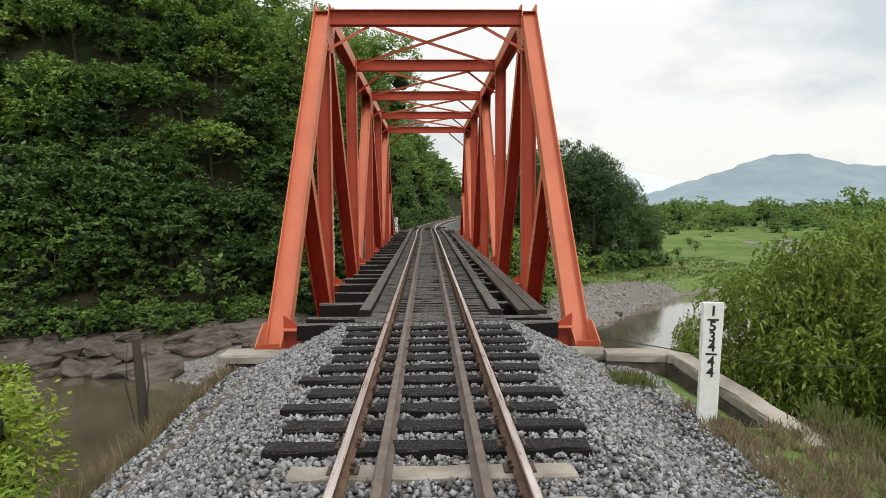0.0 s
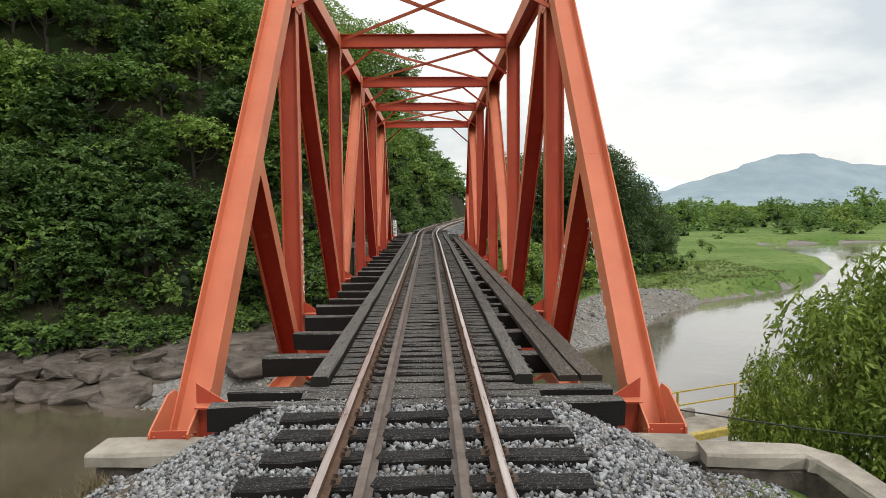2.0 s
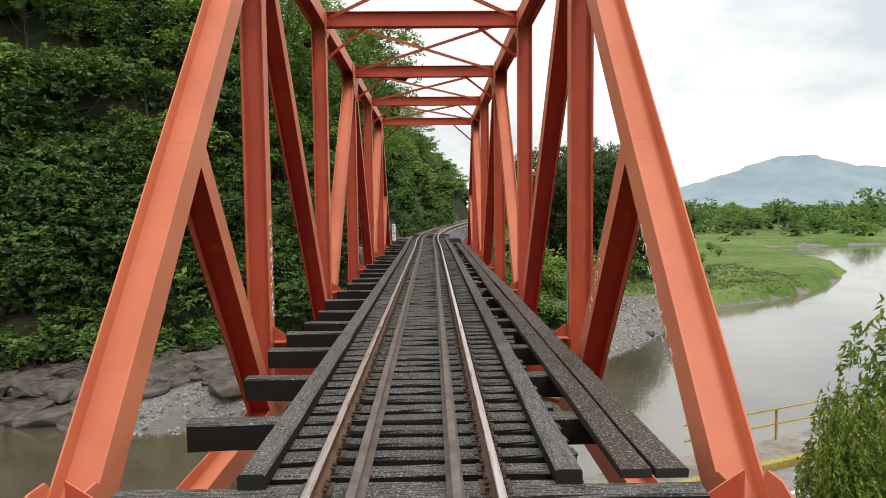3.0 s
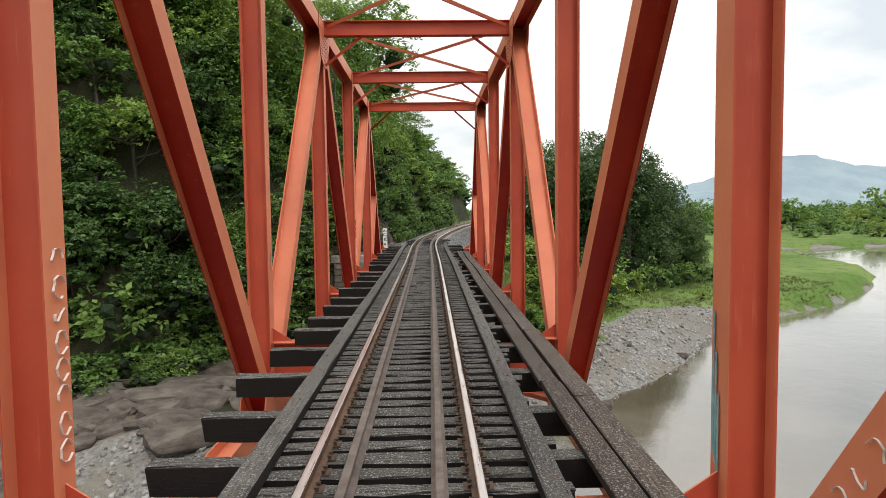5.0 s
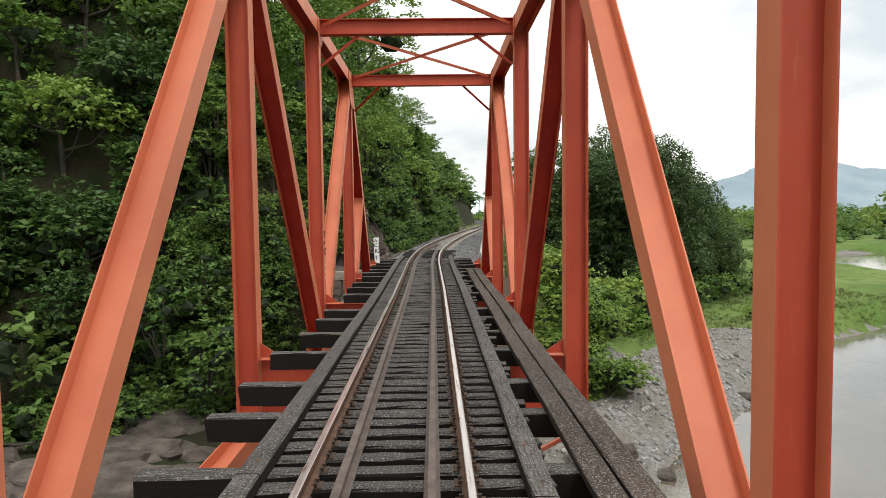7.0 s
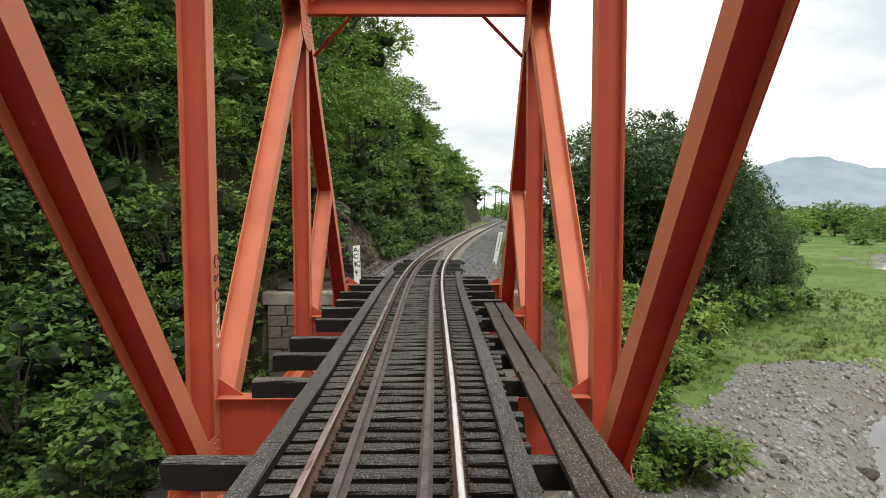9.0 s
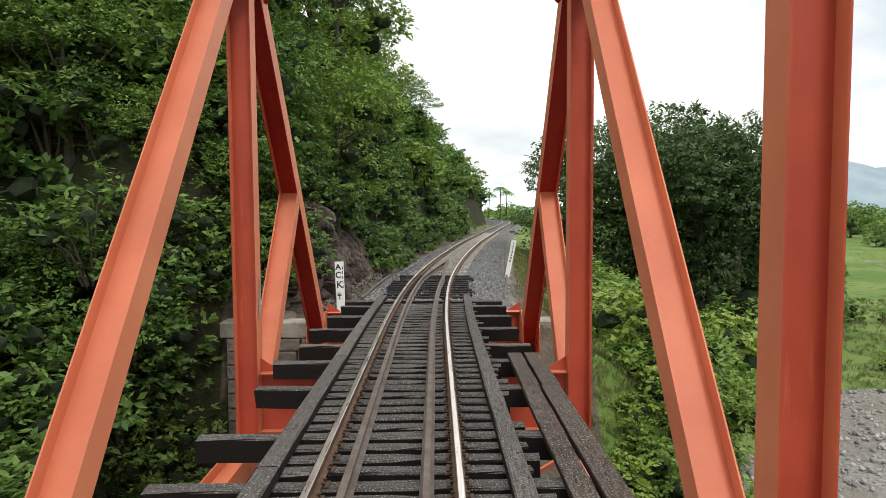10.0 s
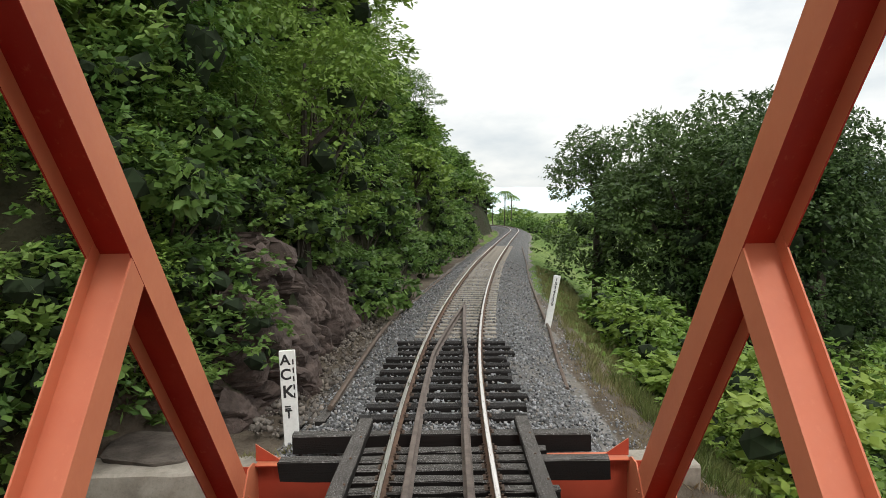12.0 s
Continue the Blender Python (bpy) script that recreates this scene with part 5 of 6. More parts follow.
for x, y, s in ((24.0, 70.6, 1.3), (27.0, 73.4, 1.4), (29.6, 75.4, 1.4), (31.8, 77.6, 1.3), (33.6, 79.6, 1.2)):
    stand(UNDER[rg.integers(0, 3)], x, y, s, s * 1.25, rg.uniform(0, 6.28), 0.3)
for x, y, s in ((11.3, 54.5, 1.5), (13.2, 57.5, 1.8), (15.2, 61.0, 2.0), (17.4, 64.5, 1.9), (10.6, 58.5, 1.8), (20.4, 67.5, 1.3)):
    stand(BUSH[rg.integers(0, 3)], x, y, s, s * 1.05, rg.uniform(0, 6.28), 0.3)


def make_willow(name, label, seed, tall, rx, at=(0, 0, -500)):
    """A willow: limbs, and long narrow leaves hanging in strands."""
    r = np.random.default_rng(seed)
    root = thing(name, label, "tree", at=at)
    lobes = crown_lobes(r, 26, rx, tall * 0.34, tall * 0.58, 0.7, 1.35)
    bm = bmesh.new()
    for k in range(4):
        a = k * 1.6 + r.random()
        top = (math.cos(a) * rx * 0.6, math.sin(a) * rx * 0.6, tall * 0.75)
        tube(bm, [(0.15 * math.cos(a), 0.15 * math.sin(a), -0.4), (top[0] * 0.35, top[1] * 0.35, tall * 0.35), top], [0.16, 0.10, 0.03], 6)
    part("trunk", finish(bm), BARK, root)
    P, D = [], []
    for x, y, z, rad in lobes:
        for _ in range(int(96 * rad * rad)):
            v = r.normal(size=3)
            v /= np.linalg.norm(v)
            p0 = np.array((x, y, z)) + v * rad * (0.5 + 0.6 * r.random())
            ln = r.uniform(0.5, 1.3)
            t = np.sort(r.random(11))[:, None]
            out = np.array((v[0], v[1], 0.15))
            path = p0 + out * 0.30 * t * ln + np.array((0, 0, -1.0)) * ln * t ** 1.6
            P.append(path)
            D.append(np.array((v[0] * 0.5, v[1] * 0.5, -0.75)) + 0.55 * r.normal(size=(11, 3)))
    P, D = np.concatenate(P), np.concatenate(D)
    link_mesh("crown", leaf_mesh("crown", P, D, 0.21, 0.070, 0.2, seed + 1, LEAF_WILLOW), LEAF_WILLOW, root)
    return root


W1 = make_willow("willow_tree", "yellow-green willow with drooping narrow leaves by the river", 801, 8.4, 2.3)
for x, y, s, sz in ((11.9, 7.4, 1.02, 0.98), (15.6, 8.6, 1.15, 1.08), (8.7, 6.9, 0.50, 0.66), (14.6, 4.6, 1.0, 0.95)):
    stand(W1, x, y, s, sz, rg.uniform(0, 6.28))

# bushes and trees over the valley floor
VALLEY = [make_tree("valley_tree", "rounded green tree on the valley floor", "tree", 700 + 9 * i, 6, 2.4, 1.7, 2.9, 14, 0.9, 1.5, 70, 0.34, 0.21, LEAF_BUSH if i == 0 else LEAF_HILL, 0.16) for i in range(2)]
for f in VALLEY:
    f["group"] = "trees on the valley floor"
for x, y, s, sz in ((94.0, 225.0, 2.0, 2.25), (107.7, 226.0, 1.9, 2.0), (126.6, 224.0, 2.3, 2.3)):
    stand(VALLEY[0], x, y, s, sz, rg.uniform(0, 6.28), 0.4)
for x, y, s in ((74, 190, 1.7), (96, 160, 1.4), (52, 175, 1.7), (112, 158, 1.6), (88, 185, 1.6), (120, 190, 1.7), (105, 210, 1.8), (64, 205, 1.8), (138, 175, 1.5)):
    stand(VALLEY[rg.integers(0, 2)], *spot(x, y), s * SX, s * rg.uniform(0.8, 1.0), rg.uniform(0, 6.28), 1.5 * s)
THICKET = [make_tree("valley_tree", "distant green tree in the valley", "tree", 760 + 9 * i, 6, 2.4, 1.7, 2.9, 9, 1.1, 1.8, 24, 0.58, 0.36, LEAF_HILL, 0.16) for i in range(2)]
for i in range(60):
    x = rg.uniform(70, 230)
    y = float(far_bank_y(x)) + rg.uniform(20, 130)
    s = rg.uniform(0.5, 1.3)
    stand(THICKET[rg.integers(0, 2)], x, y, s * 1.2, s, rg.uniform(0, 6.28), 1.7 * s)
for i in range(56):
    y = rg.uniform(235, 400)
    x = rg.uniform(0.36, 0.72) * y + 6
    s = rg.uniform(1.1, 2.1)
    stand((VALLEY if y < 300 else THICKET)[rg.integers(0, 2)], x, y, s * 1.2, s, rg.uniform(0, 6.28), 1.0 * s)
for i in range(120):
    y = rg.uniform(260, 620)
    x = rg.uniform(-0.05, 0.85) * y + 12
    s = rg.uniform(1.6, 2.9) * y / 450
    stand(THICKET[rg.integers(0, 2)], x, y, s * 1.15, s * rg.uniform(0.7, 1.1), rg.uniform(0, 6.28), 0.8 * s)
stand(THICKET[0], 231.0, 330.0, 2.6, 4.0, 1.0, 0.5)
for x, y, s in ((33, 70, 0.28), (38, 84, 0.35), (30, 78, 0.4), (46, 96, 0.35), (27, 68, 0.3), (50, 108, 0.4), (40, 98, 0.5), (24, 57, 0.25)):
    stand(VALLEY[rg.integers(0, 2)], *spot(x, y), s, s, rg.uniform(0, 6.28))

# near bushes below the approach
FINE = [make_bush("bush", "feathery bright green bush below the ballast slope", "bush", 580 + 5 * i, 1.1, 0.95, 11, 0.4, 0.7, 1500, 0.11, 0.040, LEAF_FRESH, 7) for i in range(2)]
for x, y, s, z in ((-5.7, -3.5, 1.05, -1.85), (-6.1, -4.6, 1.2, -2.0), (-5.3, -5.6, 0.95, -1.8), (-6.9, -3.2, 1.2, -2.3)):
    stand(FINE[rg.integers(0, 2)], x, y, s, s * 1.15, rg.uniform(0, 6.28), z=z)
for x, y, s, z in ((6.1, -4.2, 0.55, -1.95), (6.9, -3.2, 0.6, -2.2), (6.4, -5.3, 0.5, -2.0), (7.3, -4.6, 0.6, -2.4)):
    stand(FINE[rg.integers(0, 2)], x, y, s, s, rg.uniform(0, 6.28), z=z)


def grass_field(name, places, tall, mat, seed, label):
    """Tufts of blades at places, in one mesh."""
    r = np.random.default_rng(seed)
    n, k = len(places), 14
    base = np.repeat(places, k, 0) + r.normal(size=(n * k, 3)) * np.array((0.06, 0.06, 0.0))
    d = r.normal(size=(n * k, 3)) * np.array((0.45, 0.45, 0.1)) + np.array((0, 0, 1.0))
    me = leaf_mesh(name, base, d, tall, 0.022, 0.2, seed + 1, mat)
    return tagged(link_mesh(name, me, mat), label, "grass", kind="stuff")


def tufts(n, x0, x1, y0, y1, seed, follow=False):
    r = np.random.default_rng(seed)
    x, y = r.uniform(x0, x1, n), r.uniform(y0, y1, n)
    if follow:
        x = x + track_x(y)
    return np.stack([x, y, np.maximum(height(x, y), np.where(np.abs(x - track_x(y)) < 2.6, bed_z(x, y), -99)) - 0.01], -1)


grass_field("grass", tufts(60, 3.1, 3.7, -2.6, -1.8, 1), 0.16, GRASS, 1, "small patch of green grass among the ballast")
grass_field("grass", tufts(800, 5.7, 9.2, -8.6, -1.8, 2), 0.32, GRASS, 3, "green grass beside the wing wall")
grass_field("grass", tufts(280, -6.1, -4.1, -7, -2.1, 4), 0.45, DRY, 5, "dry yellow grass along the ballast's edge")
grass_field("grass", tufts(220, -5.6, -3.7, -2.6, -0.4, 40), 0.26, DRY, 41, "dry brown weeds beside the abutment's coping")
grass_field("grass", tufts(560, 3.7, 6.1, -9.1, -3.7, 6), 0.17, DRY, 7, "dry brown weeds on the stony shoulder")
grass_field("grass", tufts(900, 3.6, 6.5, 50.8, 87, 8, True), 0.28, GRASS, 9, "bright green grass beside the curving track")
grass_field("grass", tufts(1500, 4.6, 9.8, 41.5, 54, 20), 0.35, GRASS, 21, "rough weeds over the far embankment's slope")
grass_field("grass", tufts(110, 3.5, 5.2, 45.9, 56, 22), 0.15, DRY, 23, "sparse dry weeds on the gravel shoulder")
meadow_tufts = tufts(3600, 14, 46, 50, 91, 30)
meadow_tufts = meadow_tufts[meadow_tufts[:, 1] - far_bank_y(meadow_tufts[:, 0]) > gravel_reach(meadow_tufts[:, 0]) - 0.5]
grass_field("grass", meadow_tufts, 0.30, GRASS, 31, "thick green grass over the river meadow")
grass_field("grass", tufts(120, -3.8, -2.6, 46.6, 47.4, 10), 0.2, GRASS, 11, "weeds by the white marker post")

# ---- rocks ----


def boulder_mesh(seed, flat):
    """A broken block: the hull of random points in a flattened box, with a split along its top."""
    r = random.Random(seed + 70)
    bm = bmesh.new()
    for _ in range(26):
        p = Vector((r.uniform(-1, 1), r.uniform(-1, 1), r.uniform(-1, 1)))
        p /= max(0.75, (abs(p.x) ** 4 + abs(p.y) ** 4 + abs(p.z) ** 4) ** 0.25)
        bm.verts.new((p.x, p.y, p.z * flat))
    bmesh.ops.convex_hull(bm, input=bm.verts[:])
    bmesh.ops.delete(bm, geom=[q for q in bm.verts if not q.link_faces], context="VERTS")
    bmesh.ops.bevel(bm, geom=bm.edges[:], offset=0.05, segments=1, affect="EDGES")
    bmesh.ops.triangulate(bm, faces=bm.faces[:])
    bmesh.ops.subdivide_edges(bm, edges=[e for e in bm.edges if e.calc_length() > 0.35], cuts=1)
    for q in bm.verts:
        q.co += q.co.normalized() * 0.05 * noise.noise(q.co * 3 + Vector((seed, 0, 0)))
    me = bpy.data.meshes.new("boulder")
    bm.to_mesh(me)
    bm.free()
    me.materials.append(ROCK)
    return me


BOULD = [boulder_mesh(i, 0.75) for i in range(5)]


def put_rock(x, y, sx, sy, sz, z=None, name="boulder", label="grey water-worn rock on the river bank", group="rocks on the river bank"):
    ob = new(name, BOULD[int(rg.integers(0, 5))])
    ob.matrix_basis = Matrix.Translation((x, y, (float(height(x, y)) if z is None else z))) @ Matrix.Rotation(rg.uniform(0, 6.28), 4, "Z") @ Matrix.Rotation(rg.uniform(-0.15, 0.15), 4, "X") @ Matrix.Diagonal((sx, sy, sz, 1))
    return tagged(ob, label, "rock", group)


for i in range(64):
    x = -36 + 28.5 * (i + rg.uniform(-0.6, 0.6)) / 64
    y = float(far_bank_y(x)) + (3.0 if i % 2 else 5.4) + (4.2 if x > -16.5 else 0.0) + rg.uniform(-0.4, 0.8)
    s = rg.uniform(0.55, 1.15) * (0.75 if x > -16.5 else 1.0)
    put_rock(x, y, s * 2.0, s * 1.2, s * rg.uniform(0.45, 0.8), name="rock_slab", label="broad grey fractured rock slab along the muddy river's edge")
for i in range(26):
    x = rg.uniform(-17, -5.2)
    y = float(far_bank_y(x)) + 4.0 + rg.random() * (float(toe_y(x)) - float(far_bank_y(x)) - 4.0)
    s = rg.uniform(0.6, 1.5)
    put_rock(x, y, s * 1.4, s * 1.1, s * 0.55, name="rock_slab", label="low grey rock ledge below the wooded slope")
for i in range(40):
    x = rg.uniform(-32, -7)
    y = float(far_bank_y(x)) + rg.uniform(5.5, 11.0)
    s = rg.uniform(0.3, 0.9)
    put_rock(x, y, s * 1.3, s, s * 0.7, label="broken grey rock below the wooded slope")
for i in range(34):
    x = rg.uniform(-12, 24)
    y = float(far_bank_y(x)) + rg.uniform(-0.6, 7.0)
    s = 0.2 + 0.45 * rg.random() ** 2
    put_rock(x, y, s, s * 0.8, s * 0.7, label="loose grey boulder on the gravel bank")
for i in range(9):
    x, y = rg.uniform(-8.9, -6.8), rg.uniform(38.3, 43)
    s = rg.uniform(0.3, 0.8)
    put_rock(x, y, s, s, s * 0.8, label="broken rock beside the far abutment")


def build_cliff():
    """The jointed rock cut beside the track past the bridge: blocks low down, thin upright slabs further on."""
    ys, us = np.linspace(43.6, 57.5, 300), np.linspace(0, 1, 58)
    verts = []
    for y in ys:
        end = max(0.0, min(1.0, (y - 43.4) / 2.2, (57.6 - y) / 4))
        h = 3.6 * end * (0.85 + 0.2 * math.sin(y * 0.7)) + 0.1
        slab = min(1.0, max(0.0, (y - 48.6) / 1.0))
        for u in us:
            z = u * h
            x = float(track_x(SY * y + BY)) / SX - 3.25 - 0.30 * math.sin(y * 0.5 + 1) - 0.28 * z - 1.2 * (1 - end) - 0.9 * max(0, u - 0.72)
            wob = 0.35 * noise.noise(Vector((y * 1.3, z * 1.3, 0.0)))
            a = Vector((y * 2.3 + wob + 0.5 * z, z * 1.5 + wob, 3.0))
            c = Vector((y * 5.2 + wob + 0.8 * z, z * 0.8, 7.0))
            da, pa = noise.voronoi(a)
            dc, pc = noise.voronoi(c)
            block = 0.55 * (noise.cell(pa[0] * 7.31) - 0.5) + 0.10 * (a.x - pa[0].x) - 0.26 * max(0.0, 1 - (da[1] - da[0]) * 6)
            thin = 0.34 * (noise.cell(pc[0] * 5.17) - 0.5) + 0.10 * (c.x - pc[0].x) - 0.20 * max(0.0, 1 - (dc[1] - dc[0]) * 6)
            k = block * (1 - slab) + thin * slab
            p = Vector((x, y, z))
            k += 0.30 * noise.noise(p * 0.8) + 0.07 * noise.noise(p * 5) + 0.04 * noise.noise(p * 12)
            verts.append((x + k * min(1, 0.4 + 2 * u), y + 0.05 * noise.noise(p * 4), -1.0 + z + 0.05 * noise.noise(p * 3)))
    n = len(us)
    faces = [(j * n + i, j * n + i + 1, (j + 1) * n + i + 1, (j + 1) * n + i) for j in range(len(ys) - 1) for i in range(n - 1)]
    face = link_mesh("rock_face", mesh_from("rock_face", verts, faces), CLIFF)
    face.matrix_basis = SITE
    tagged(face, "fractured brown rock cutting beside the track", "rock", kind="structure")


def build_scree():
    """Broken brown stones and soil heaped at the rock's foot."""
    r, y = np.random.default_rng(44), None
    n = 1900
    y = 48.2 + 13.9 * r.random(n)
    u = r.random(n) ** 1.3
    x = track_x(y) - 3.85 + 1.25 * u
    z = np.maximum(bed_z(x, y), height(x, y)) + 0.30 * (1 - u) ** 1.5 - 0.02
    stone_field("scree", np.stack([x, y, z], -1), 0.02 + 0.10 * r.random(n) ** 5, SCREE, 45, "brown broken stones at the foot of the rock cutting", "gravel")


build_cliff()
build_scree()

# driftwood and bare roots along the river bank
for i in range(22):
    x = rg.uniform(-30, -7)
    y = float(toe_y(x)) - rg.uniform(0.5, 4.5)
    a, ln = rg.uniform(-0.7, 0.7) + (3.14 if rg.random() < 0.5 else 0), rg.uniform(1.2, 4.2)
    pts = []
    for k in range(6):
        t = k / 5
        px, py = x + math.cos(a) * ln * t + rg.uniform(-0.15, 0.15), y + math.sin(a) * ln * t * 0.6 + rg.uniform(-0.15, 0.15)
        pts.append((px, py, float(height(px, py)) + 0.25 + 0.5 * math.sin(3.1 * t) * rg.random()))
    bm = bmesh.new()
    tube(bm, pts, [0.07 - 0.045 * k / 5 for k in range(6)], 5)
    tagged(part("driftwood_branch", finish(bm), BARK), "bare grey driftwood branch lying on the river bank", "driftwood", "driftwood on the river bank")

# ---- markers ----


def letters(text, size, mat, parent, m, name="lettering", depth=0.002):
    cu = bpy.data.curves.new(name, "FONT")
    cu.body, cu.size, cu.extrude = text, size, depth
    cu.align_x, cu.align_y, cu.offset = "CENTER", "CENTER", size * 0.025
    ob = bpy.data.objects.new(name, cu)
    scene.collection.objects.link(ob)
    dg = bpy.context.evaluated_depsgraph_get()
    me = bpy.data.meshes.new_from_object(ob.evaluated_get(dg))
    bpy.data.objects.remove(ob)
    me.materials.clear()
    me.materials.append(mat)
    t = new(name, me)
    t.parent = parent
    t.matrix_basis = m
    return t


def marker(label, at, wide, tall, signs, lean_x=0.0, lean_y=0.0, turn=0.0, thick=0.10, taper=0.92, size=0.2):
    """A white-painted post with black characters one under another; '-' is a bar."""
    root = thing("marker_post", label, "marker post", at=SITE @ Vector(at))
    root.rotation_euler = (radians(lean_x), radians(lean_y), radians(turn))
    root.scale = (SX, SX, SZ)
    bm = bmesh.new()
    rings = []
    for i in range(7):
        u = i / 6
        w = wide / 2 * (taper + (1 - taper) * u)
        j = lambda: rng.uniform(-0.004, 0.004)
        rings.append([(-w + j(), -thick / 2, -0.25 + (tall + 0.25) * u), (w + j(), -thick / 2, -0.25 + (tall + 0.25) * u + 0.012 * (i == 6)), (w + j(), thick / 2, -0.25 + (tall + 0.25) * u), (-w + j(), thick / 2, -0.25 + (tall + 0.25) * u)])
    extrude_loop(bm, rings)
    part("post", finish(bm, 0.008), WHITE, root)
    for ch, x, z, sc in signs:
        m = Matrix.Translation((x, -thick / 2 - 0.003, z)) @ Matrix.Rotation(math.pi / 2, 4, "X")
        if ch == "-":
            bm = bmesh.new()
            box(bm, x - 0.07 * sc, x + 0.07 * sc, -thick / 2 - 0.005, -thick / 2 + 0.001, z - 0.012, z + 0.012)
            part("bar", finish(bm), BLACK, root)
        elif ch == "|":
            bm = bmesh.new()
            box(bm, x - 0.012, x + 0.012, -thick / 2 - 0.005, -thick / 2 + 0.001, z - 0.045 * sc, z + 0.045 * sc)
            part("bar", finish(bm), BLACK, root)
        else:
            letters(ch, size * sc, BLACK, root, m)
    return root


marker("white kilometre post with black numbers standing in the ballast", (3.56, -3.54, -0.67), 0.255, 1.37, [(c, 0.0, z, 1.0) for c, z in zip("I-534-44", (1.263, 1.156, 1.07, 0.934, 0.809, 0.715, 0.615, 0.479))], 0, 1.8, -8, size=0.180)
marker("white post with hand-painted black letters beside the far abutment", (-2.60, 43.12, -0.52), 0.27, 1.46,
       [("A", -0.035, 1.30, 1.1), ("C", -0.035, 1.05, 1.15), ("K", -0.01, 0.75, 1.3), ("-", -0.03, 0.50, 0.7), ("-", -0.03, 0.46, 0.7), ("T", -0.02, 0.36, 0.9)] + [("|", 0.095, 1.27 - 0.145 * i, 1.0) for i in range(5)], 0, -1.5, 6, size=0.225)
marker("leaning white kilometre post with black numbers in the grass", (3.72, 54.3, -0.62), 0.24, 1.66, [(c, 0.0, 1.52 - 0.145 * i, 0.8) for i, c in enumerate("I534500")], 0, 11, -4, size=0.21)

# ---- road below the bridge ----
slope = 0.40
ang = math.atan(slope)


def road_box(name, u0, u1, v0, v1, z0, z1, mat, parent=None, label="", bevel=0.0):
    """A box in the road's own axes: u along it, v towards the river."""
    bm = bmesh.new()
    box(bm, u0, u1, v0, v1, z0, z1)
    finish(bm, bevel)
    bm.transform(SITE @ Matrix.Translation((7.0, 12.3, 0)) @ Matrix.Rotation(ang, 4, "Z"))
    return part(name, bm, mat, parent, label)


ASPHALT = plain("pale_road_surface", (0.30, 0.29, 0.275), 0.85, 0.25, 2.5)
tagged(road_box("road", -4, 60, -4.3, -0.12, -8.6, -5.70, ASPHALT), "pale grey paved road along the river", "road", kind="structure")
tagged(road_box("road_line", -4, 60, -1.42, -1.28, -5.70, -5.694, WHITE), "white painted edge line on the road", "road marking", kind="structure")
tagged(road_box("kerb", -4, 60, -0.12, 0.10, -8.6, -5.47, YELLOW, None, "", 0.02), "yellow-painted concrete kerb", "kerb", kind="structure")
tagged(road_box("pavement", -4, 60, 0.10, 1.35, -8.6, -5.49, CONCRETE), "pale concrete pavement along the river's edge", "pavement", kind="structure")
railing = thing("railing", "thin yellow pipe railing on the riverside pavement", "railing")
for i in range(12):
    u = 2.3 + i * 2.7
    road_box("post", u - 0.03, u + 0.03, 1.17, 1.23, -5.49, -4.47, YELLOW, railing)
for z in (-4.47, -4.95):
    road_box("rail", 1.2, 32.2, 1.175, 1.225, z - 0.022, z + 0.022, YELLOW, railing)
for u in (2.0, 9.5, 17.0):
    ob = road_box("kerb_block", u, u + 1.3, 1.36, 1.62, -8.0, -5.25, CONCRETE, None, "", 0.03)
    tagged(ob, "low concrete block at the pavement's edge", "concrete block", "blocks along the pavement")

# ---- small things ----


def pipe(name, label, pts, rad, mat=RUSTPIPE, category="pipe"):
    bm = bmesh.new()
    tube(bm, pts, [rad] * len(pts), 7)
    return tagged(part(name, finish(bm), mat), label, category)


def ground_line(pts, lift):
    return [(x, y, max(float(height(x, y)), float(bed_z(np.array(x), np.array(y))) if abs(x - float(track_x(y))) < 2.7 else -99) + lift) for x, y in pts]


pipe("old_rail", "rusty length of old rail lying beside the track", ground_line([spot(*q) for q in [(2.75, 46.1), (2.95, 48), (3.25, 50.5), (3.55, 53), (4.2, 60), (5.2, 70), (6.4, 80), (8.0, 95)]], 0.10), 0.055, RUSTPIPE, "rail")
pipe("old_rail", "rusty old rail lying along the foot of the rock cutting", ground_line([spot(*q) for q in [(-2.05, 43.8), (-2.0, 47), (-1.95, 51), (-1.88, 55.3), (-0.8, 63), (0.6, 71)]], 0.12), 0.060, RUSTPIPE, "rail")
for x0, y0, x1, y1 in ((-2.15, 43.3, -1.95, 46.2), (-2.75, 43.9, -2.55, 45.4)):
    (x0, y0), (x1, y1) = spot(x0, y0), spot(x1, y1)
    bm = bmesh.new()
    z0 = float(bed_z(np.array(x0), np.array(y0))) + 0.03
    bar(bm, (x0, y0, z0), (x1, y1, z0 + 0.01), 0.10, 0.05)
    tagged(part("loose_timber", finish(bm, 0.01), TIMBER), "old grey timber lying in the gravel", "timber", "loose timbers")
cable = [(3.6 + 15.2 * t, 0.75 + 3.8 * t, -0.77 - 1.2 * math.sin(math.pi * t * 0.9) - 0.2 * t) for t in np.linspace(0, 1, 14)]
pipe("cable", "thin black cable sagging from the bridge's end to the willow", cable, 0.012, BLACK, "cable")
stump = thing("tree_stump", "weathered grey dead trunk standing on the river bank", "stump", at=SITE @ Vector((-5.3, 0.1, -2.8)))
bm = bmesh.new()
tube(bm, [(0.1, 0, -1.8), (0.06, 0, 1.2), (-0.02, 0.05, 2.1), (-0.06, 0.05, 2.6)], [0.12, 0.10, 0.09, 0.075], 9)
part("trunk", finish(bm), BARK, stump)
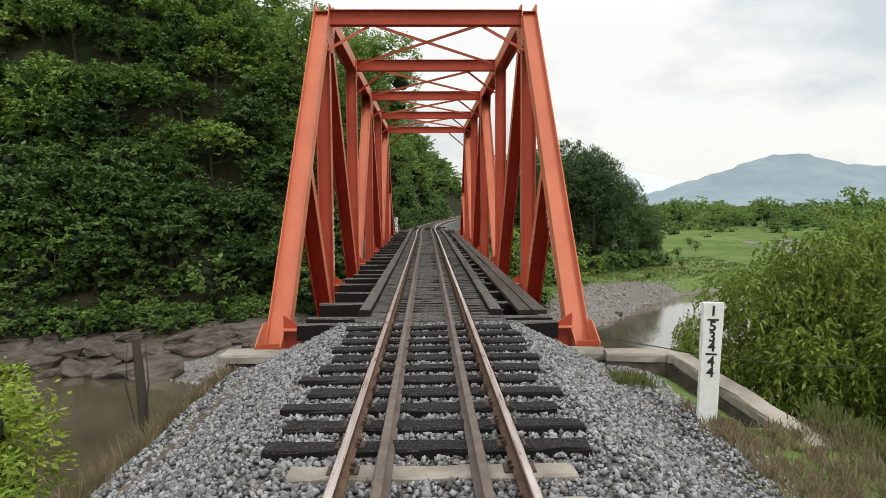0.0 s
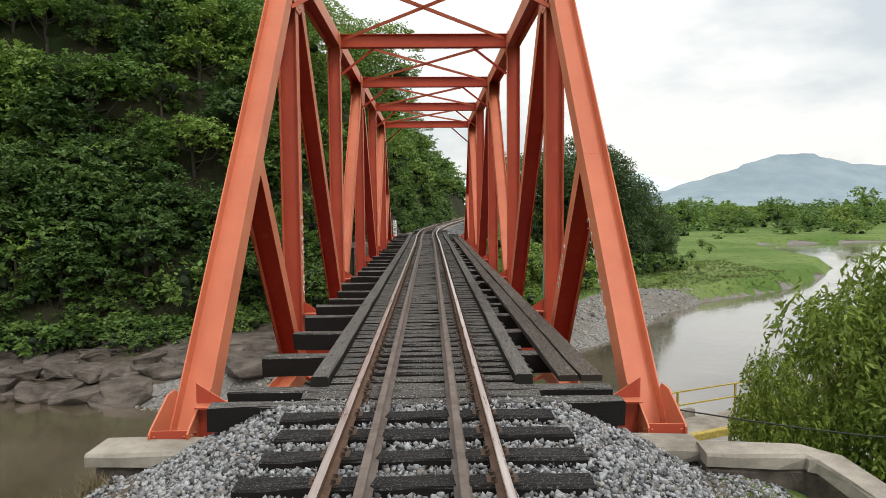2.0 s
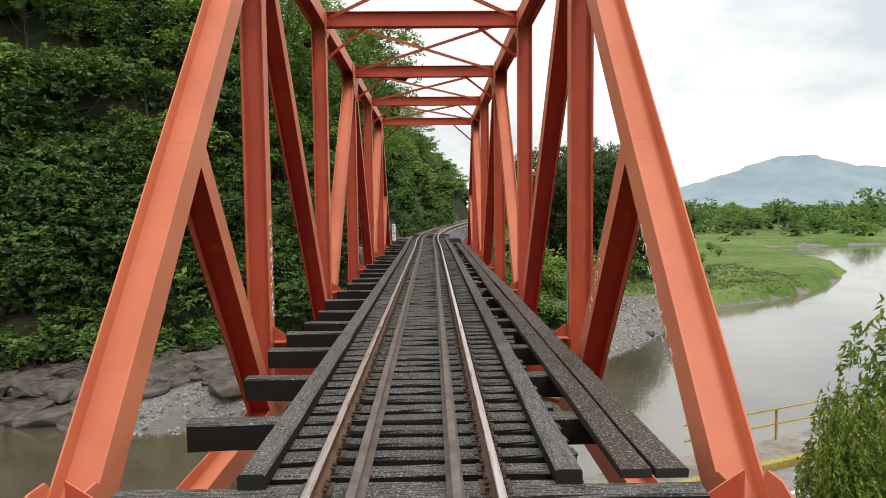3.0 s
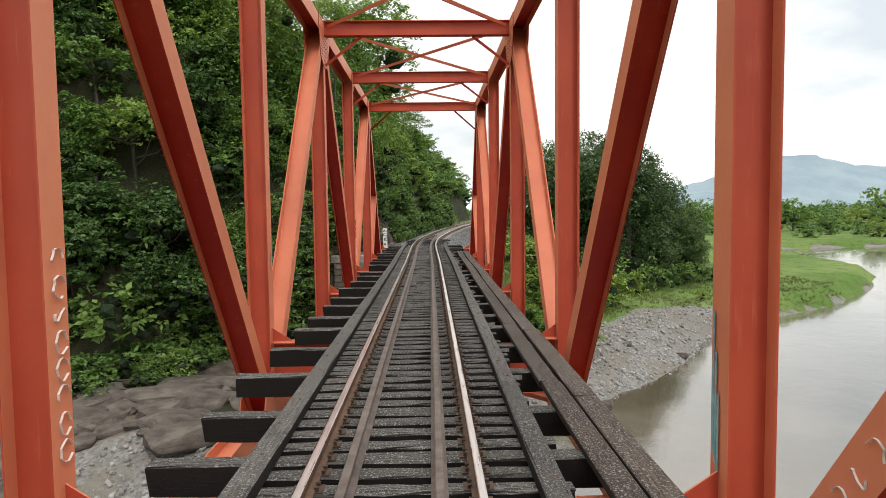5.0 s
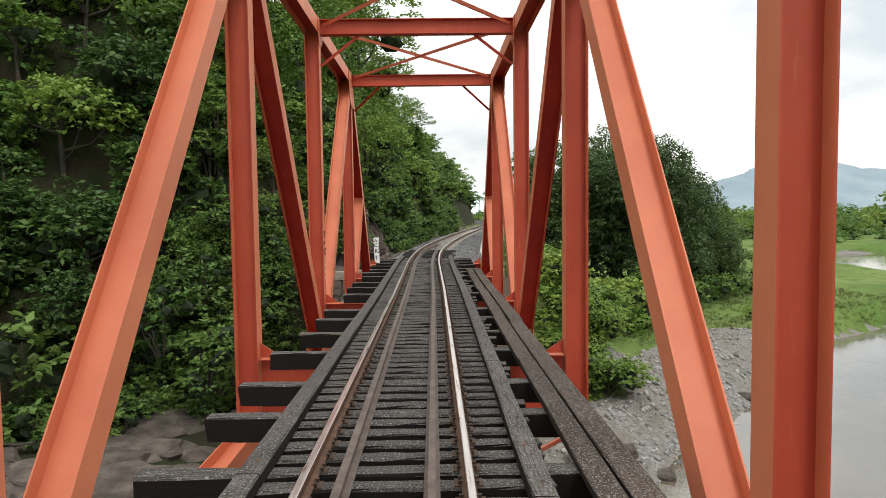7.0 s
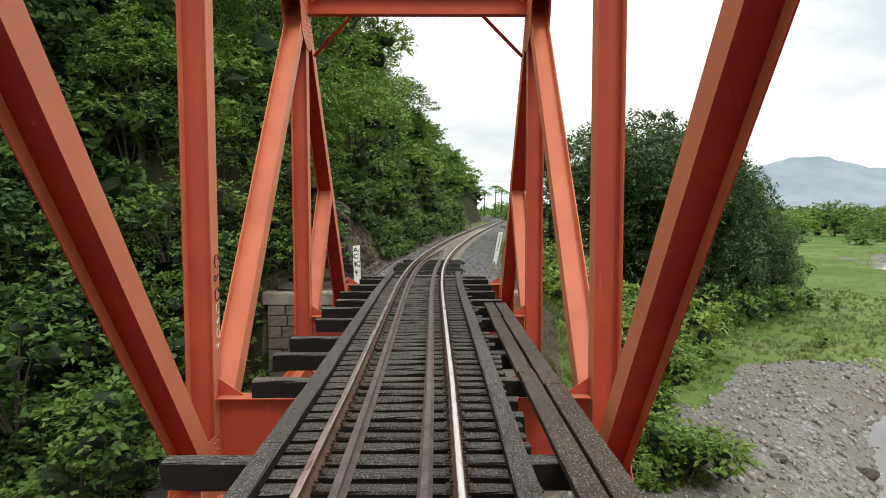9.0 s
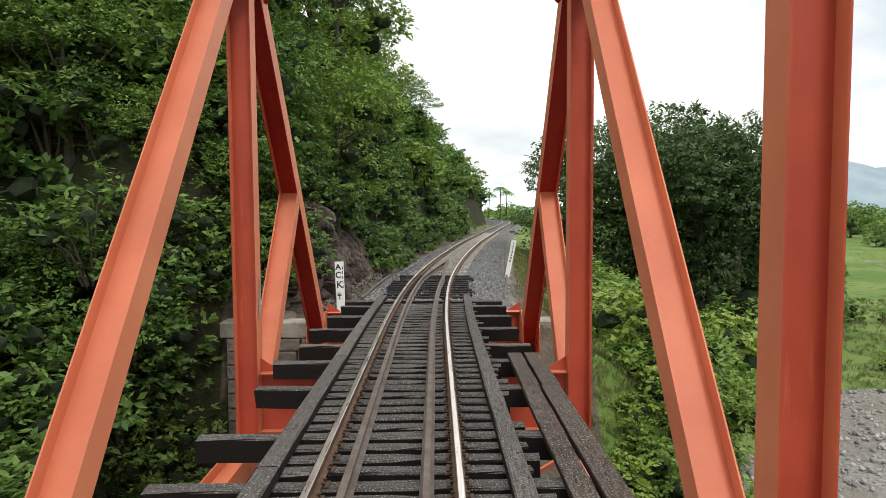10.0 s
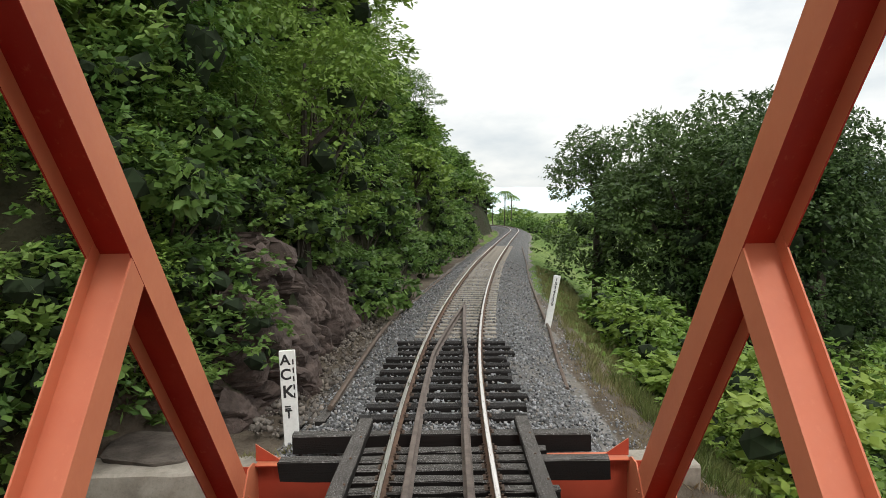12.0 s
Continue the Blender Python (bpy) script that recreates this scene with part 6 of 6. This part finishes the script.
for a in (0.25, -0.2):
    bm = bmesh.new()
    tube(bm, [(a * 0.3, -0.1, 0.9), (a, -0.15, 1.7), (a * 0.8, -0.1, 2.5)], [0.02, 0.016, 0.008], 5)
    part("shoot", finish(bm), BARK, stump)


def scribble(name, side, y, z0, z1, width, mat, seed, lean=0.0, thick=0.011):
    """Illegible spray strokes, as thin flat ribbons on a member's inner face."""
    r = random.Random(seed)
    bm = bmesh.new()
    x = side * (XI - 0.008)
    n = max(3, int(abs(z1 - z0) / (width * 0.95)))
    for i in range(n):
        zc = z0 + (z1 - z0) * (i + 0.5) / n
        yc = y + lean * (zc - z0)
        pts = []
        kind = r.random()
        for k in range(9):
            a = k / 8 * (5.4 if kind < 0.5 else 3.3) + r.uniform(0, 0.4)
            pts.append((yc + math.cos(a) * width * 0.38 * r.uniform(0.7, 1.1), zc + math.sin(a) * width * 0.42 * (1 if kind < 0.7 else math.cos(a))))
        for p, q in zip(pts, pts[1:]):
            bar(bm, (x, *p), (x, *q), 0.0015, thick, up=(1, 0, 0))
    return tagged(part(name, finish(bm), mat, bridge), "illegible spray-painted scribble", kind="stuff")


CHALK = plain("faded_white_spray", (0.70, 0.66, 0.62), 0.8, 0.3)
INK = plain("black_spray", (0.05, 0.03, 0.035), 0.8, 0.2)
TURQ = plain("turquoise_paint", (0.22, 0.42, 0.42), 0.8, 0.4)
scribble("graffiti", -1, NODES[1] + 0.02, 0.0, 2.0, 0.26, CHALK, 1)
scribble("graffiti", -1, NODES[4] + 0.02, 0.25, 1.05, 0.20, CHALK, 2, thick=0.007)
scribble("graffiti", -1, NODES[4] + 0.02, 1.05, 1.85, 0.26, INK, 3, thick=0.009)
scribble("graffiti", 1, 2.02, 0.3, 1.95, 0.24, CHALK, 4, lean=0.77, thick=0.007)
scribble("graffiti", 1, 6.02, 0.25, 1.35, 0.22, CHALK, 5, lean=-0.732, thick=0.008)
for side, y, z0, z1 in ((-1, NODES[5] + 0.03, 0.6, 1.3), (1, NODES[1] + 0.05, -0.2, 1.3), (-1, NODES[2] + 0.06, 1.1, 1.5)):
    bm = bmesh.new()
    for k in range(3):
        h = (z1 - z0) * (0.5 + 0.2 * k)
        obox(bm, (side * (XI - 0.007), y - 0.05 + 0.05 * k, z0 + h / 2 + 0.08 * k), (1, 0, 0), (0, 1, 0), (0, 0, 1), 0.0012, 0.018, h / 2)
    part("paint_stain", finish(bm), TURQ, bridge, "faded turquoise paint drips")


def make_palm(label, at, tall):
    """A far palm: a thin bare trunk and arching fronds."""
    root = thing("palm_tree", label, "palm tree", "palms along the far track", at=at)
    bm = bmesh.new()
    tube(bm, [(0, 0, -0.5), (0.1, 0, tall * 0.5), (0.3, 0, tall)], [0.2, 0.15, 0.12], 7)
    part("trunk", finish(bm), BARK, root)
    for k in range(13):
        a, e = k * 2.4, 0.2 + 0.09 * (k % 5)
        P, D = [], []
        for i in range(16):
            t = i / 15
            p = np.array((0.3 + math.cos(a) * 2.3 * t, math.sin(a) * 2.3 * t, tall + 2.0 * e * t - 1.9 * t * t))
            for s in (-1, 1):
                P.append(p)
                D.append((-math.sin(a) * s + math.cos(a) * 0.5, math.cos(a) * s + math.sin(a) * 0.5, -0.5))
        link_mesh("frond", leaf_mesh("frond", np.array(P), np.array(D), 0.8, 0.16, 0.2, 900 + k, LEAF_HILL), LEAF_HILL, root)
    return root


for x, y, h in ((17.6, 208, 12.6), (19.8, 212, 11.4), (15.4, 222, 11.0)):
    make_palm("slender palm tree far along the railway", (*spot(x, y), -3.0), h)
for x, y, s in ((17, 150, 0.9), (21, 165, 1.2), (30, 180, 1.3), (37, 195, 1.4), (24, 215, 1.6), (12, 225, 1.6), (45, 185, 1.3), (22.6, 208, 2.2), (20.4, 214, 2.0)):
    stand(VALLEY[rg.integers(0, 2)], *spot(x, y), s, s, rg.uniform(0, 6.28), 1.2 * s)
